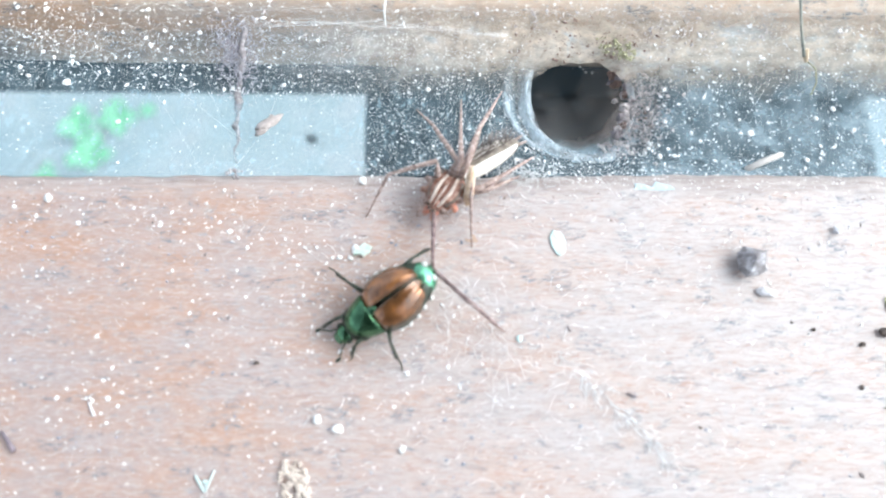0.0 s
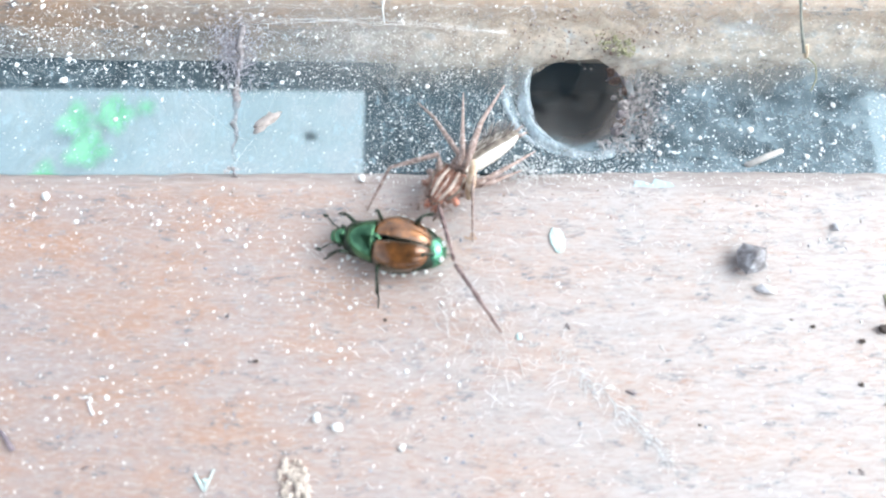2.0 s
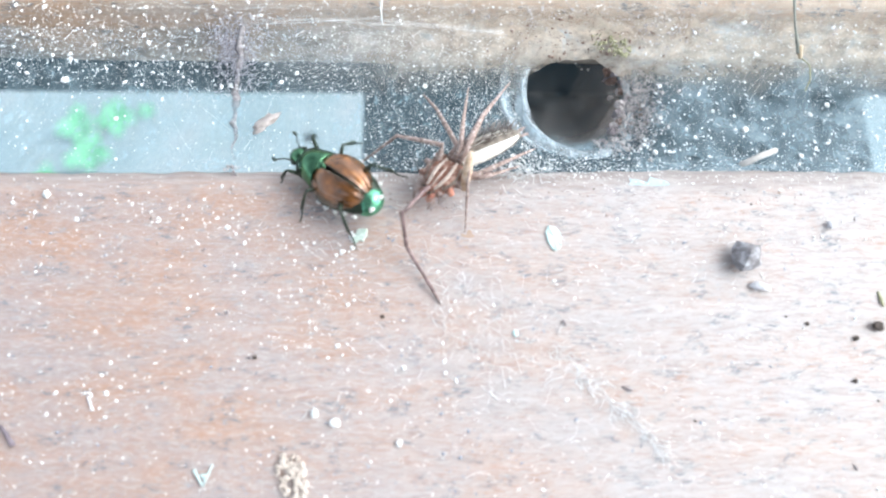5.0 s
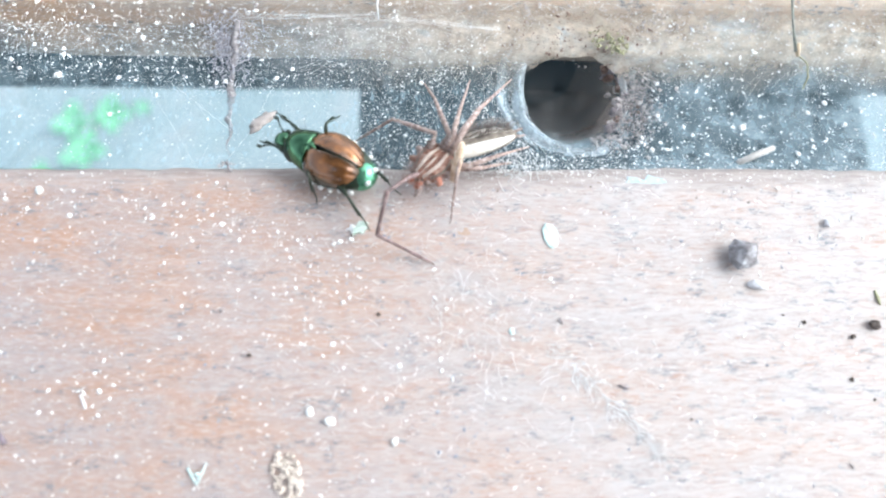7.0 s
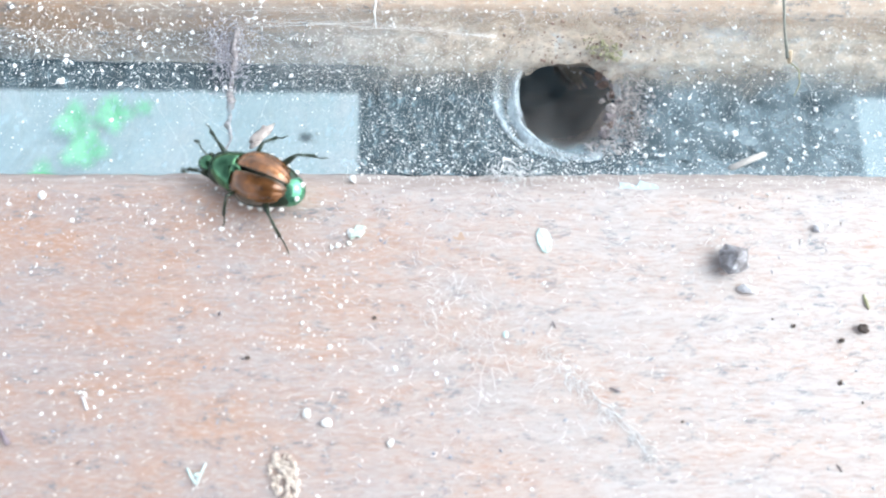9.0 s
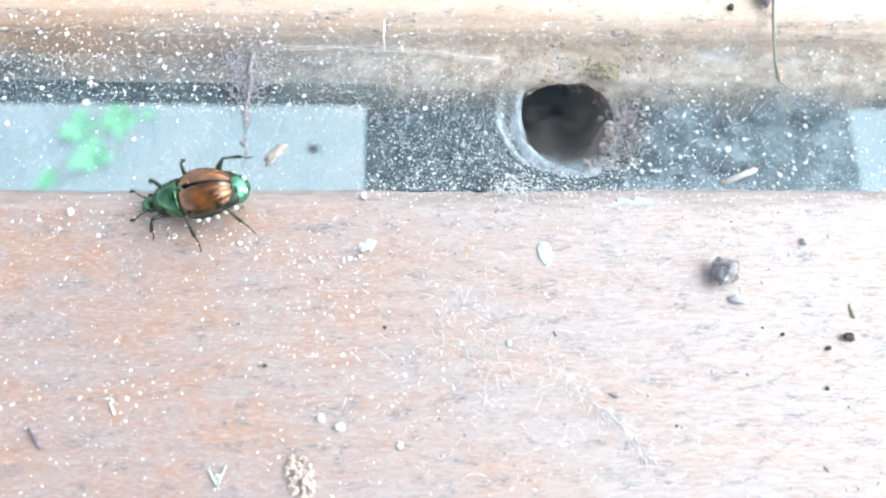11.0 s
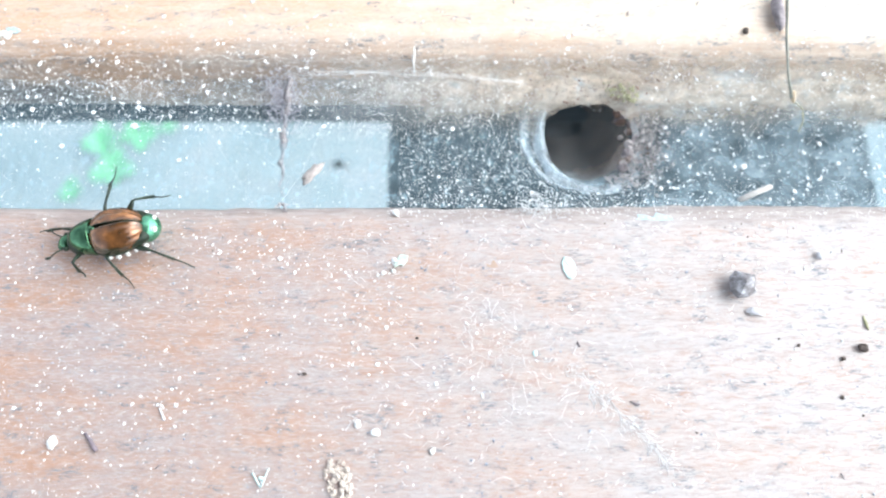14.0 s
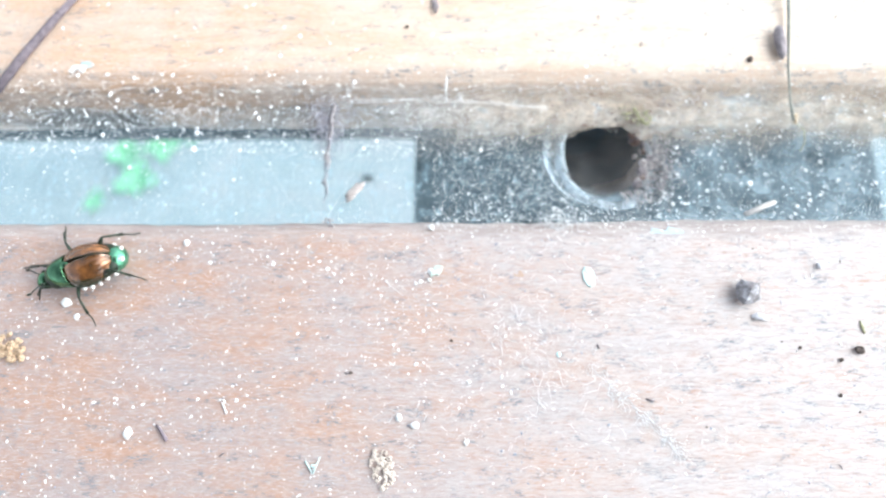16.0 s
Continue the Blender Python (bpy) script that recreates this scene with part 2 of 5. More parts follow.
def silk(name, low, high, scale, start=None, colour=(0.64, 0.77, 0.84), rise=False, wide=8, dirty=False):
    """Gauzy silk. start: silk thickens towards the funnel from there. rise: it climbs the board edge. dirty: caked with warm dirt there."""
    m = bpy.data.materials.new(name)
    m.use_nodes = True
    nt = m.node_tree
    nt.nodes.remove(nt.nodes["Principled BSDF"])
    out = nt.nodes["Material Output"]
    tr = nt.nodes.new("ShaderNodeBsdfTransparent")
    df = nt.nodes.new("ShaderNodeBsdfDiffuse")
    df.inputs["Color"].default_value = (*colour, 1)
    tl = nt.nodes.new("ShaderNodeBsdfTranslucent")
    tl.inputs["Color"].default_value = (*colour, 1)
    m1 = nt.nodes.new("ShaderNodeMixShader")
    m1.inputs[0].default_value = 0.35
    nt.links.new(df.outputs[0], m1.inputs[1])
    nt.links.new(tl.outputs[0], m1.inputs[2])
    m2 = nt.nodes.new("ShaderNodeMixShader")
    n = noise_tex(nt, scale, 6, 0.7)
    cover = ramp(nt, n, [(0.35, grey(low)), (0.7, grey(high))])
    if start is not None:
        sep = nt.nodes.new("ShaderNodeSeparateXYZ")
        nt.links.new(coords(nt, (1, 1, 1)), sep.inputs[0])
        wave = noise_tex(nt, (0.06, 0.12, 0.1), 4, 0.6)
        cover = math_node(nt, "MULTIPLY", cover, span(nt, math_node(nt, "MULTIPLY_ADD", wave, 16.0, sep.outputs[0]), start + 5, start + 5 + wide))
    sy = nt.nodes.new("ShaderNodeSeparateXYZ")
    nt.links.new(coords(nt, (1, 1, 1)), sy.inputs[0])
    thin = math_node(nt, "MULTIPLY_ADD", noise_tex(nt, (0.2, 0.3, 0.3), 4, 0.7), 5.0, sy.outputs[1])
    if dirty:
        cake = ramp(nt, noise_tex(nt, (0.22, 0.30, 0.3), 6, 0.72, distortion=0.6), [(0.34, (0.52, 0.42, 0.34)), (0.45, (0.90, 0.79, 0.66)), (0.56, colour), (0.66, (0.80, 0.86, 0.88))])
        tint = mix(nt, span(nt, sy.outputs[0], -26.0, 8.0), (0.70, 0.75, 0.79), cake)
        nt.links.new(tint, df.inputs["Color"])
        nt.links.new(tint, tl.inputs["Color"])
    if rise:
        cover = math_node(nt, "MULTIPLY", math_node(nt, "MULTIPLY", cover, span(nt, thin, 13.2, 19.2)), math_node(nt, "SUBTRACT", 1.0, span(nt, thin, 19.0, 22.6)))
    else:
        cover = math_node(nt, "MULTIPLY", cover, math_node(nt, "SUBTRACT", 1.0, span(nt, thin, 13.0, 18.5, 0.55)))
    nt.links.new(cover, m2.inputs[0])
    nt.links.new(tr.outputs[0], m2.inputs[1])
    nt.links.new(m1.outputs[0], m2.inputs[2])
    nt.links.new(m2.outputs[0], out.inputs[0])
    return m


M_SHEET = silk("thin_silk_sheet", 0.05, 0.42, (1.2, 0.6, 0.6), None, (0.56, 0.76, 0.86))
M_VEIL = silk("cloudy_silk_veil", 0.0, 0.55, (0.24, 0.30, 0.30), 20.0, (0.58, 0.72, 0.79))
M_FUNNEL = silk("dense_silk_mouth", 0.06, 0.62, (0.7, 0.35, 0.2))
M_APRON = silk("dusty_silk_apron", 0.40, 0.95, (0.5, 0.9, 0.9), -34.0, (0.97, 0.89, 0.78), True, 46, True)
M_FOLD = silk("blue_white_silk_fold", 0.10, 0.72, (0.55, 0.3, 0.4), None, (0.78, 0.87, 0.92))
M_LIP = silk("hazy_blue_grey_silk", 0.06, 0.24, (0.35, 0.35, 0.35), None, (0.62, 0.78, 0.86))
M_TUNNEL = silk("brown_silk_tunnel", 0.3, 0.8, (0.4, 0.4, 0.25), None, (0.68, 0.58, 0.53))
M_FILM = silk("thin_silk_film", 0.0, 0.15, (0.25, 0.3, 0.3), None, (0.80, 0.80, 0.80))
M_THREAD = simple("silk_thread", [(0.78, 0.80, 0.80), (0.9, 0.9, 0.9)], (1, 1, 1), 0.5, relief=0)


# ---- building helpers (all shapes are given in millimetres) ----
def mesh_of(name, verts, faces, mat, smooth=True):
    me = bpy.data.meshes.new(name)
    me.from_pydata([(x * MM, y * MM, z * MM) for x, y, z in verts], [], faces)
    me.materials.append(mat)
    if smooth:
        me.polygons.foreach_set("use_smooth", [True] * len(me.polygons))
    me.update()
    return me


def part(name, geo, mat, parent, label="", smooth=True):
    ob = new(name, mesh_of(name, geo[0], geo[1], mat, smooth))
    ob.parent = parent
    if label:
        ob["label"] = label
    return ob


def thing(name, geo, mat, label, category, at=(0, 0, 0), turn=0.0, smooth=True, group="", kind=""):
    ob = new(name, mesh_of(name, geo[0], geo[1], mat, smooth))
    ob.matrix_world = pose(at[0] * MM, at[1] * MM, at[2] * MM, 0, 0, turn)
    return tagged(ob, label, category, group, kind)


def empty(name, label, category, at=(0, 0, 0), turn=0.0, group="", kind=""):
    ob = new(name)
    ob.empty_display_size = 0.002
    ob.matrix_world = pose(at[0] * MM, at[1] * MM, at[2] * MM, 0, 0, turn)
    return tagged(ob, label, category, group, kind)


def join(*geos):
    v, f = [], []
    for a, b in geos:
        k = len(v)
        v += list(a)
        f += [tuple(i + k for i in q) for q in b]
    return v, f


def grid(nu, nv, fn, close_u=False):
    v = [fn(i / (nu if close_u else nu - 1), j / (nv - 1)) for j in range(nv) for i in range(nu)]
    f = []
    for j in range(nv - 1):
        for i in range(nu if close_u else nu - 1):
            k = (i + 1) % nu
            f.append((j * nu + i, j * nu + k, (j + 1) * nu + k, (j + 1) * nu + i))
    return v, f


def ball(rx, ry, rz, at=(0, 0, 0), nu=16, nv=10, rough=0.0, seed=0.0, freq=1.0, power=1.0):
    def fn(u, v):
        a, b = 2 * math.pi * u, math.pi * (0.002 + 0.996 * v)
        x, y, z = math.sin(b) * math.cos(a), math.sin(b) * math.sin(a), math.cos(b)
        if power != 1.0:
            x, y, z = (math.copysign(abs(c) ** power, c) for c in (x, y, z))
        k = 1 + rough * noise.noise(Vector((x * freq + seed, y * freq - seed, z * freq + 2 * seed)))
        return (at[0] + rx * x * k, at[1] + ry * y * k, at[2] + rz * z * k)
    return grid(nu, nv, fn, True)


def tube(points, radii, n=8):
    pts = [Vector(p) for p in points]
    v, f = [], []
    for i, p in enumerate(pts):
        d = (pts[min(i + 1, len(pts) - 1)] - pts[max(i - 1, 0)]).normalized()
        a = d.cross(Vector((0, 0, 1)) if abs(d.z) < 0.9 else Vector((1, 0, 0))).normalized()
        b = d.cross(a)
        r = radii[i] if hasattr(radii, "__len__") else radii
        for k in range(n):
            w = 2 * math.pi * k / n
            v.append(tuple(p + r * (math.cos(w) * a + math.sin(w) * b)))
    for i in range(len(pts) - 1):
        for k in range(n):
            q = (k + 1) % n
            f.append((i * n + k, i * n + q, (i + 1) * n + q, (i + 1) * n + k))
    f.append(tuple(range(n))[::-1])
    f.append(tuple((len(pts) - 1) * n + k for k in range(n)))
    return v, f


def box(x0, x1, y0, y1, z0, z1):
    v = [(x, y, z) for z in (z0, z1) for y in (y0, y1) for x in (x0, x1)]
    return v, [(0, 2, 3, 1), (4, 5, 7, 6), (0, 1, 5, 4), (2, 6, 7, 3), (0, 4, 6, 2), (1, 3, 7, 5)]


def plate(rx, ry, thick, seed, n=15, rough=0.45):
    """A thin flat scrap with a ragged outline."""
    q = random.Random(seed)
    rim = []
    for k in range(n):
        a = 2 * math.pi * k / n
        r = 1 + rough * (q.random() - 0.5)
        rim.append((rx * r * math.cos(a), ry * r * math.sin(a)))
    top = [(0.92 * x, 0.92 * y, thick * q.uniform(0.7, 1.3)) for x, y in rim]
    v = [(x, y, 0.0) for x, y in rim] + top + [(0, 0, thick * 1.25)]
    f = [(k, (k + 1) % n, n + (k + 1) % n, n + k) for k in range(n)]
    f += [(n + k, n + (k + 1) % n, 2 * n) for k in range(n)]
    f.append(tuple(range(n))[::-1])
    return v, f


def chip(rx, ry, rz, seed, nu=9, nv=5, rough=0.6):
    return ball(rx, ry, rz, (0, 0, rz * 0.8), nu, nv, rough, seed, 1.3)


def clump(n, r, seed, size):
    q = random.Random(seed)
    gs = []
    for _ in range(n):
        a, d = q.uniform(0, 6.28), r * math.sqrt(q.random())
        s = size * q.uniform(0.5, 1.2)
        gs.append(ball(s, s * 0.9, s * 0.8, (d * math.cos(a) * 0.7, d * math.sin(a) * 1.3, s * 0.6 + q.uniform(0, 0.8 * size)), 10, 7, 0.7, q.uniform(0, 9), 1.8))
    return gs


# ---- the boards, their frame and the ground below ----
THICK = 11.5


def board(width, edge_y, far, seed):
    """A long board; its worn, rounded edge on the gap lies near y = edge_y. far: the board reaches to +y."""
    prof = []
    r, lean = (3.0, 1.9) if far else (3.4, 0.0)
    prof.append((width, -THICK))
    prof.append((width, -1.0))
    prof.append((width - 1, 0.0))
    inner = np.concatenate([np.linspace(width - 3, 30, 12, endpoint=False), np.linspace(30, r + lean, 50, endpoint=False)])
    for y in inner:
        prof.append((y, 0.0))
    for k in range(13):
        a = math.pi / 2 * k / 12
        prof.append((lean + r - r * math.sin(a), -r + r * math.cos(a)))
    for z in np.linspace(-r - 0.6, -THICK, 18):
        k = (-r - z) / (THICK - r)
        curl = max(0.0, (k - 0.62) / 0.38)
        prof.append((lean * (1 - 1.15 * k) + 2.6 * (1 - math.sqrt(max(0.0, 1 - curl * curl))), float(z)))
    xs = np.concatenate([np.linspace(-420, -92, 14, endpoint=False), np.linspace(-92, 92, 260), np.linspace(92, 420, 15)[1:]])
    s = 1 if far else -1

    def fn(u, v):
        i, j = round(u * (len(xs) - 1)), round(v * (len(prof) - 1))
        x, (y, z) = float(xs[i]), prof[j]
        h = 0.10 * noise.noise(Vector((x * 0.06, y * 1.1 + seed, z * 1.1))) + 0.05 * noise.noise(Vector((x * 0.2, y * 3.1, z * 3 + seed)))
        e = max(0.0, 1 - y / 6.0)
        w = e * (0.35 * noise.noise(Vector((x * 0.045, seed, z * 0.15))) + 0.22 * noise.noise(Vector((x * 0.35, seed + 3, z * 0.5))))
        if far and -0.9 < z and abs(y - 3.0) < 0.5:
            h -= 0.22 * (1 - abs(y - 3.0) / 0.5) * (0.7 + 0.6 * noise.noise(Vector((x * 0.08, 1.7, 0))))
        z2 = z + (h if z > -THICK + 0.1 else 0)
        return (x, edge_y + s * (y + w), z2)

    g = grid(len(xs), len(prof), fn)
    f = g[1] if not far else [q[::-1] for q in g[1]]
    n, m = len(xs), len(prof)
    f = list(f)
    under = [tuple(((m - 1) * n + i, (m - 1) * n + i + 1, i + 1, i)) for i in range(n - 1)]
    f += under
    f.append(tuple(j * n for j in range(m)))
    f.append(tuple(j * n + n - 1 for j in range(m)))
    return g[0], f


bench = empty("bench", "weathered wooden bench top of spaced boards on a dark frame", "bench", kind="structure")
part("board", board(92, 1.1, False, 3.1), M_NEAR, bench, "weathered pinkish board with a worn rounded edge")
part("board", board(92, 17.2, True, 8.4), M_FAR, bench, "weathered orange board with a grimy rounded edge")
FRAME_TOP = -59.0
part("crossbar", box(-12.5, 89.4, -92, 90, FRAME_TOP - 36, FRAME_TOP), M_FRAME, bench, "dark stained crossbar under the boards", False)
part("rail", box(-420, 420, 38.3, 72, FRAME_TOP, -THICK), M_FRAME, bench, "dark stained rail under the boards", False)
for x0 in (-330, 260):
    part("batten", box(x0, x0 + 60, -80, 38.2, FRAME_TOP, -THICK), M_FRAME, bench, "", False)
for x0 in (-325, 265):
    part("leg", box(x0, x0 + 40, 40, 70, -600, FRAME_TOP), M_FRAME, bench, "", False)
    part("leg", box(x0, x0 + 40, -80, -45, -600, FRAME_TOP), M_FRAME, bench, "", False)

g = grid(41, 41, lambda u, v: (20000 * (2 * u - 1) ** 3, 20000 * (2 * v - 1) ** 3, -600))
thing("ground", g, M_CONCRETE, "pale blue-grey concrete paving below the bench", "ground", kind="structure")


def slab(x0, x1, y0, y1, z0, z1):
    return box(x0 * 1000, x1 * 1000, y0 * 1000, y1 * 1000, z0 * 1000, z1 * 1000)


# unseen wall and canopy, added to darken reflections and block some sky
thing("blocker_wall_south", slab(-0.6, 0.9, -1.5, -1.4, -0.6, 1.1), M_WALL, "plain dark wall, unseen, added to darken reflections and carry the canopy", "wall", smooth=False, kind="structure")
thing("ceiling", slab(-0.5, 0.45, -1.4, 0.35, 1.0, 1.1), M_WALL, "plain dark canopy, unseen, added over the bench to darken reflections", "ceiling", smooth=False, kind="structure")


# weeds on the paving far below the gap
def leaf_geo(length, width, lift):
    def fn(u, v):
        y = (v - 0.5) * width * math.sin(math.pi * min(0.98, 0.06 + 0.92 * u)) ** 0.7
        return (length * u, y, lift * math.sin(math.pi * 0.6 * u) + 0.15 * abs(y))
    return grid(9, 5, fn)


rng = random.Random(5)
for k, (x, y, size) in enumerate(((-374, 270, 16), (-333, 282, 17), (-357, 237, 17), (-300, 288, 9), (-402, 214, 10))):
    weed = empty("weed", "small bright green weed growing on the paving", "weed", (x, y, -600), group="weeds below the bench")
    for a in range(5):
        lf = part("leaf", leaf_geo(size * rng.uniform(0.8, 1.55), size * 1.05, size * rng.uniform(0.15, 0.5)), M_WEED, weed)
        lf.rotation_euler[2] = a * 1.26 + rng.uniform(-0.2, 0.2)
    part("stem", tube([(0, 0, 0), (1, 0, size * 0.3), (0, 1, size * 0.5)], [1.2, 1.0, 0.5]), M_WEED, weed)

# ---- the funnel web over the gap ----
HX, HY = 16.4, 11.8
HR = 6.1  # radius of the mouth


def sheet_z(x, y):
    k = min(1.0, max(0.0, (y - 0.8) / 16.2))
    sag = 3.8 + 0.9 * noise.noise(Vector((x * 0.05, y * 0.08, 2.0))) - 2.2 * min(1, max(0, (-x - 18) / 25))
    z = -1.9 - 0.6 * k - sag * math.sin(math.pi * k) ** 0.8
    d = math.hypot((x - HX) / 1.0, y - HY)
    return z - 2.0 * math.exp(-((d - HR) / 2.6) ** 2)


web = empty("spider_web", "dusty white funnel web spun across the gap between boards", "spider web")
NX, NY = 160, 26
verts, faces, keep = [], [], {}
for j in range(NY):
    for i in range(NX):
        x, y = -85 + 170 * i / (NX - 1), 0.8 + 16.3 * j / (NY - 1)
        verts.append((x, y, sheet_z(x, y) + 0.15 * noise.noise(Vector((x * 0.4, y * 0.4, 0)))))
for j in range(NY - 1):
    for i in range(NX - 1):
        q = (j * NX + i, j * NX + i + 1, (j + 1) * NX + i + 1, (j + 1) * NX + i)
        if all(math.hypot(verts[a][0] - HX, verts[a][1] - HY) > HR + 0.6 for a in q):
            faces.append(q)
part("sheet", (verts, faces), M_SHEET, web, "thin dusty silk sheet")


vv = [(x, y, z + 0.5 * math.sin(math.pi * (y - 0.8) / 16.3)) for x, y, z in verts]
part("veil", (vv, faces), M_VEIL, web, "cloudy second layer of silk")


def funnel_fn(u, v):
    a = 2 * math.pi * u
    if v < 0.45:
        k = v / 0.45
        r0 = 8.5 - 2.1 * max(0.0, math.sin(a))
        r, z, sh = r0 - (r0 - HR) * k ** 0.7, -0.9 - 1.6 * k, 0.0
    else:
        k = (v - 0.45) / 0.55
        r, z, sh = HR - 0.5 * k, -2.5 - 24 * k, 3 * k + 14 * k ** 1.6
    r *= 1 + 0.07 * noise.noise(Vector((math.cos(a) * 1.3, math.sin(a) * 1.3, v * 2)))
    x, y = HX + r * math.cos(a), HY + r * math.sin(a)
    y = min(17.2, max(1.0, y)) if v < 0.55 else y
    base = sheet_z(x, y) if v < 0.45 else sheet_z(HX, HY + HR * math.sin(a))
    zz = base + (0.9 + z if v >= 0.45 else 0.25 - 1.2 * (v / 0.45) ** 2)
    return (x + 0.1 * sh, y + sh, zz)


mouth = grid(56, 16, lambda u, v: funnel_fn(u, v * 0.52), True)
part("mouth", mouth, M_FUNNEL, web, "white silk mouth of the funnel")
part("tunnel", grid(56, 18, lambda u, v: funnel_fn(u, 0.52 + v * 0.48), True), M_TUNNEL, web, "silk tunnel leading down into the dark")

part("film", grid(40, 8, lambda u, v: (HX + (0.3 + HR * v) * math.cos(6.2832 * u), HY + (0.3 + HR * v) * math.sin(6.2832 * u), -10.5 + 2.6 * v * v), True), M_FILM, web, "thin film of silk inside the mouth")


def fold_fn(r0, r1, a0, a1, lift):
    def fn(u, v):
        a = radians(a0 + (a1 - a0) * v)
        r = (r0 + (r1 - r0) * u) * (1 + 0.09 * noise.noise(Vector((2 * v, r0, 0))) + 0.04 * noise.noise(Vector((9 * v, r0 + u, 2))))
        x, y = HX + r * math.cos(a), min(16.6, max(1.2, HY + 1.12 * r * math.sin(a)))
        return (x, y, sheet_z(x, y) + 0.4 + lift * math.sin(math.pi * u))
    return fn


for r0, r1, a0, a1, lift in ((HR - 0.7, HR + 1.0, 112, 262, 1.1), (HR - 0.3, HR + 0.5, 118, 235, 1.5), (HR + 1.5, HR + 2.3, 130, 235, 0.5), (HR - 0.4, HR + 0.15, 105, 250, 0.9), (HR - 0.1, HR + 1.4, 258, 325, 0.5), (HR - 0.6, HR + 0.3, -40, 52, 0.7), (HR + 0.5, HR + 1.4, -30, 35, 0.5)):
    part("fold", grid(8, 26, fold_fn(r0, r1, a0, a1, lift)), M_FOLD, web, "bluish white fold of silk")


def lip_fn(u, v, k):
    a = radians(200 + 150 * v)
    r = HR + 0.5 - 3.0 * u * math.sin(math.pi * (0.04 + 0.92 * v)) ** 0.6 * (0.75 + 0.5 * noise.noise(Vector((2.2 * v, 0.35 * k, 5.0))))
    x, y = HX + r * math.cos(a), HY + r * math.sin(a)
    return (x, y, sheet_z(x, max(1.2, y)) + 0.2 - 2.4 * u * u)


for k in range(7):
    part("lip", grid(10, 40, lambda u, v: lip_fn(u * (1.06 - 0.14 * k), v, k)), M_LIP, web, "torn hazy silk at the lower lip of the funnel")


# dusty silk that climbs from the sheet over the far board's worn edge
CLIMB = ((10.0, -5.8), (15.5, -3.6), (18.0, -1.9), (20.0, -0.45), (22.2, 0.18), (24.0, 0.22))


def climb_z(x, y):
    z = float(np.interp(y, [c[0] for c in CLIMB], [c[1] for c in CLIMB]))
    f = min(1.0, max(0.0, (y - 10.0) / 5.0))
    return (1 - f) * (sheet_z(x, min(y, 16.9)) + 0.1) + f * z + 0.18 * noise.noise(Vector((x * 0.3, y * 0.5, 4.0)))


def apron_geo():
    nx, ny = 440, 40
    v = [(-85 + 170 * i / (nx - 1), 10.0 + 14.0 * j / (ny - 1)) for j in range(ny) for i in range(nx)]
    cx, cy = HX - 0.6, HY - 3.7

    def rim(x, y):
        a = math.atan2(y - cy, x - cx)
        return (HR + 0.2) * (1 + 0.13 * abs(math.sin(2 * a))) + 0.5 * noise.noise(Vector((1.6 * math.cos(a), 1.6 * math.sin(a), 3.0))) + 0.22 * noise.noise(Vector((5 * math.cos(a), 5 * math.sin(a), 1.0)))
    inside = [math.hypot(x - cx, y - cy) < rim(x, y) for x, y in v]
    v = [(cx + (x - cx) * rim(x, y) / max(0.1, math.hypot(x - cx, y - cy)), cy + (y - cy) * rim(x, y) / max(0.1, math.hypot(x - cx, y - cy))) if c else (x, y) for (x, y), c in zip(v, inside)]
    f = []
    for j in range(ny - 1):
        for i in range(nx - 1):
            q = (j * nx + i, j * nx + i + 1, (j + 1) * nx + i + 1, (j + 1) * nx + i)
            if not all(inside[a] for a in q):
                f.append(q)
    return [(x, y, climb_z(x, y)) for x, y in v], f


part("apron", apron_geo(), M_APRON, web, "dusty brownish silk over the far board edge")

rng = random.Random(11)
geos = []
for k in range(60):
    x = rng.uniform(-80, 80)
    if rng.random() < 0.3:
        x = rng.gauss(9, 6)
    y0, y1 = rng.uniform(0.6, 6), rng.uniform(10, 17)
    x2 = x + rng.gauss(0, 6)
    n = 6
    pts = []
    for i in range(n):
        f = i / (n - 1)
        px, py = x + (x2 - x) * f, y0 + (y1 - y0) * f
        pts.append((px, py, sheet_z(px, py) + rng.uniform(-0.1, 0.25)))
    if all(math.hypot(a - HX, c - HY) > HR + 0.4 for a, c, _ in pts) and (x > -11 or k % 4 == 0):
        geos.append(tube(pts, rng.uniform(0.004, 0.011), 4))
for k in range(16):
    x = rng.uniform(-60, 40)
    l = rng.uniform(8, 26)
    geos.append(tube([(x + l * i / 6, 18.9 + rng.gauss(0, 0.3), -1.2 + 0.25 * math.sin(2.1 * i + k) + rng.uniform(0, 0.3)) for i in range(7)], rng.uniform(0.006, 0.013), 4))
for k in range(9):  # a slack rope of silk along the far edge
    geos.append(tube([(-19.5 + 3.4 * i, 16.9 + 0.35 * math.sin(0.5 * i) - 0.012 * i * i + rng.gauss(0, 0.2), -0.9 + rng.gauss(0, 0.16)) for i in range(9)], rng.uniform(0.005, 0.013), 4))
for k in range(26):  # fine slanting filaments over the gap past the funnel
    x, y, l = rng.uniform(22, 58), rng.uniform(3, 14), rng.uniform(1.5, 5)
    lean = rng.gauss(0.4, 0.7)
    geos.append(tube([(x + lean * l * f + 0.3 * math.sin(4 * f + k), y + l * f, sheet_z(x, min(16.5, y + l * f)) + 0.6 + 0.2 * math.sin(5 * f + k)) for f in (0, 0.2, 0.4, 0.6, 0.8, 1.0)], rng.uniform(0.006, 0.011), 4))
tagged(part("threads", join(*geos), M_THREAD, web, "loose fine silk threads"), kind="stuff")


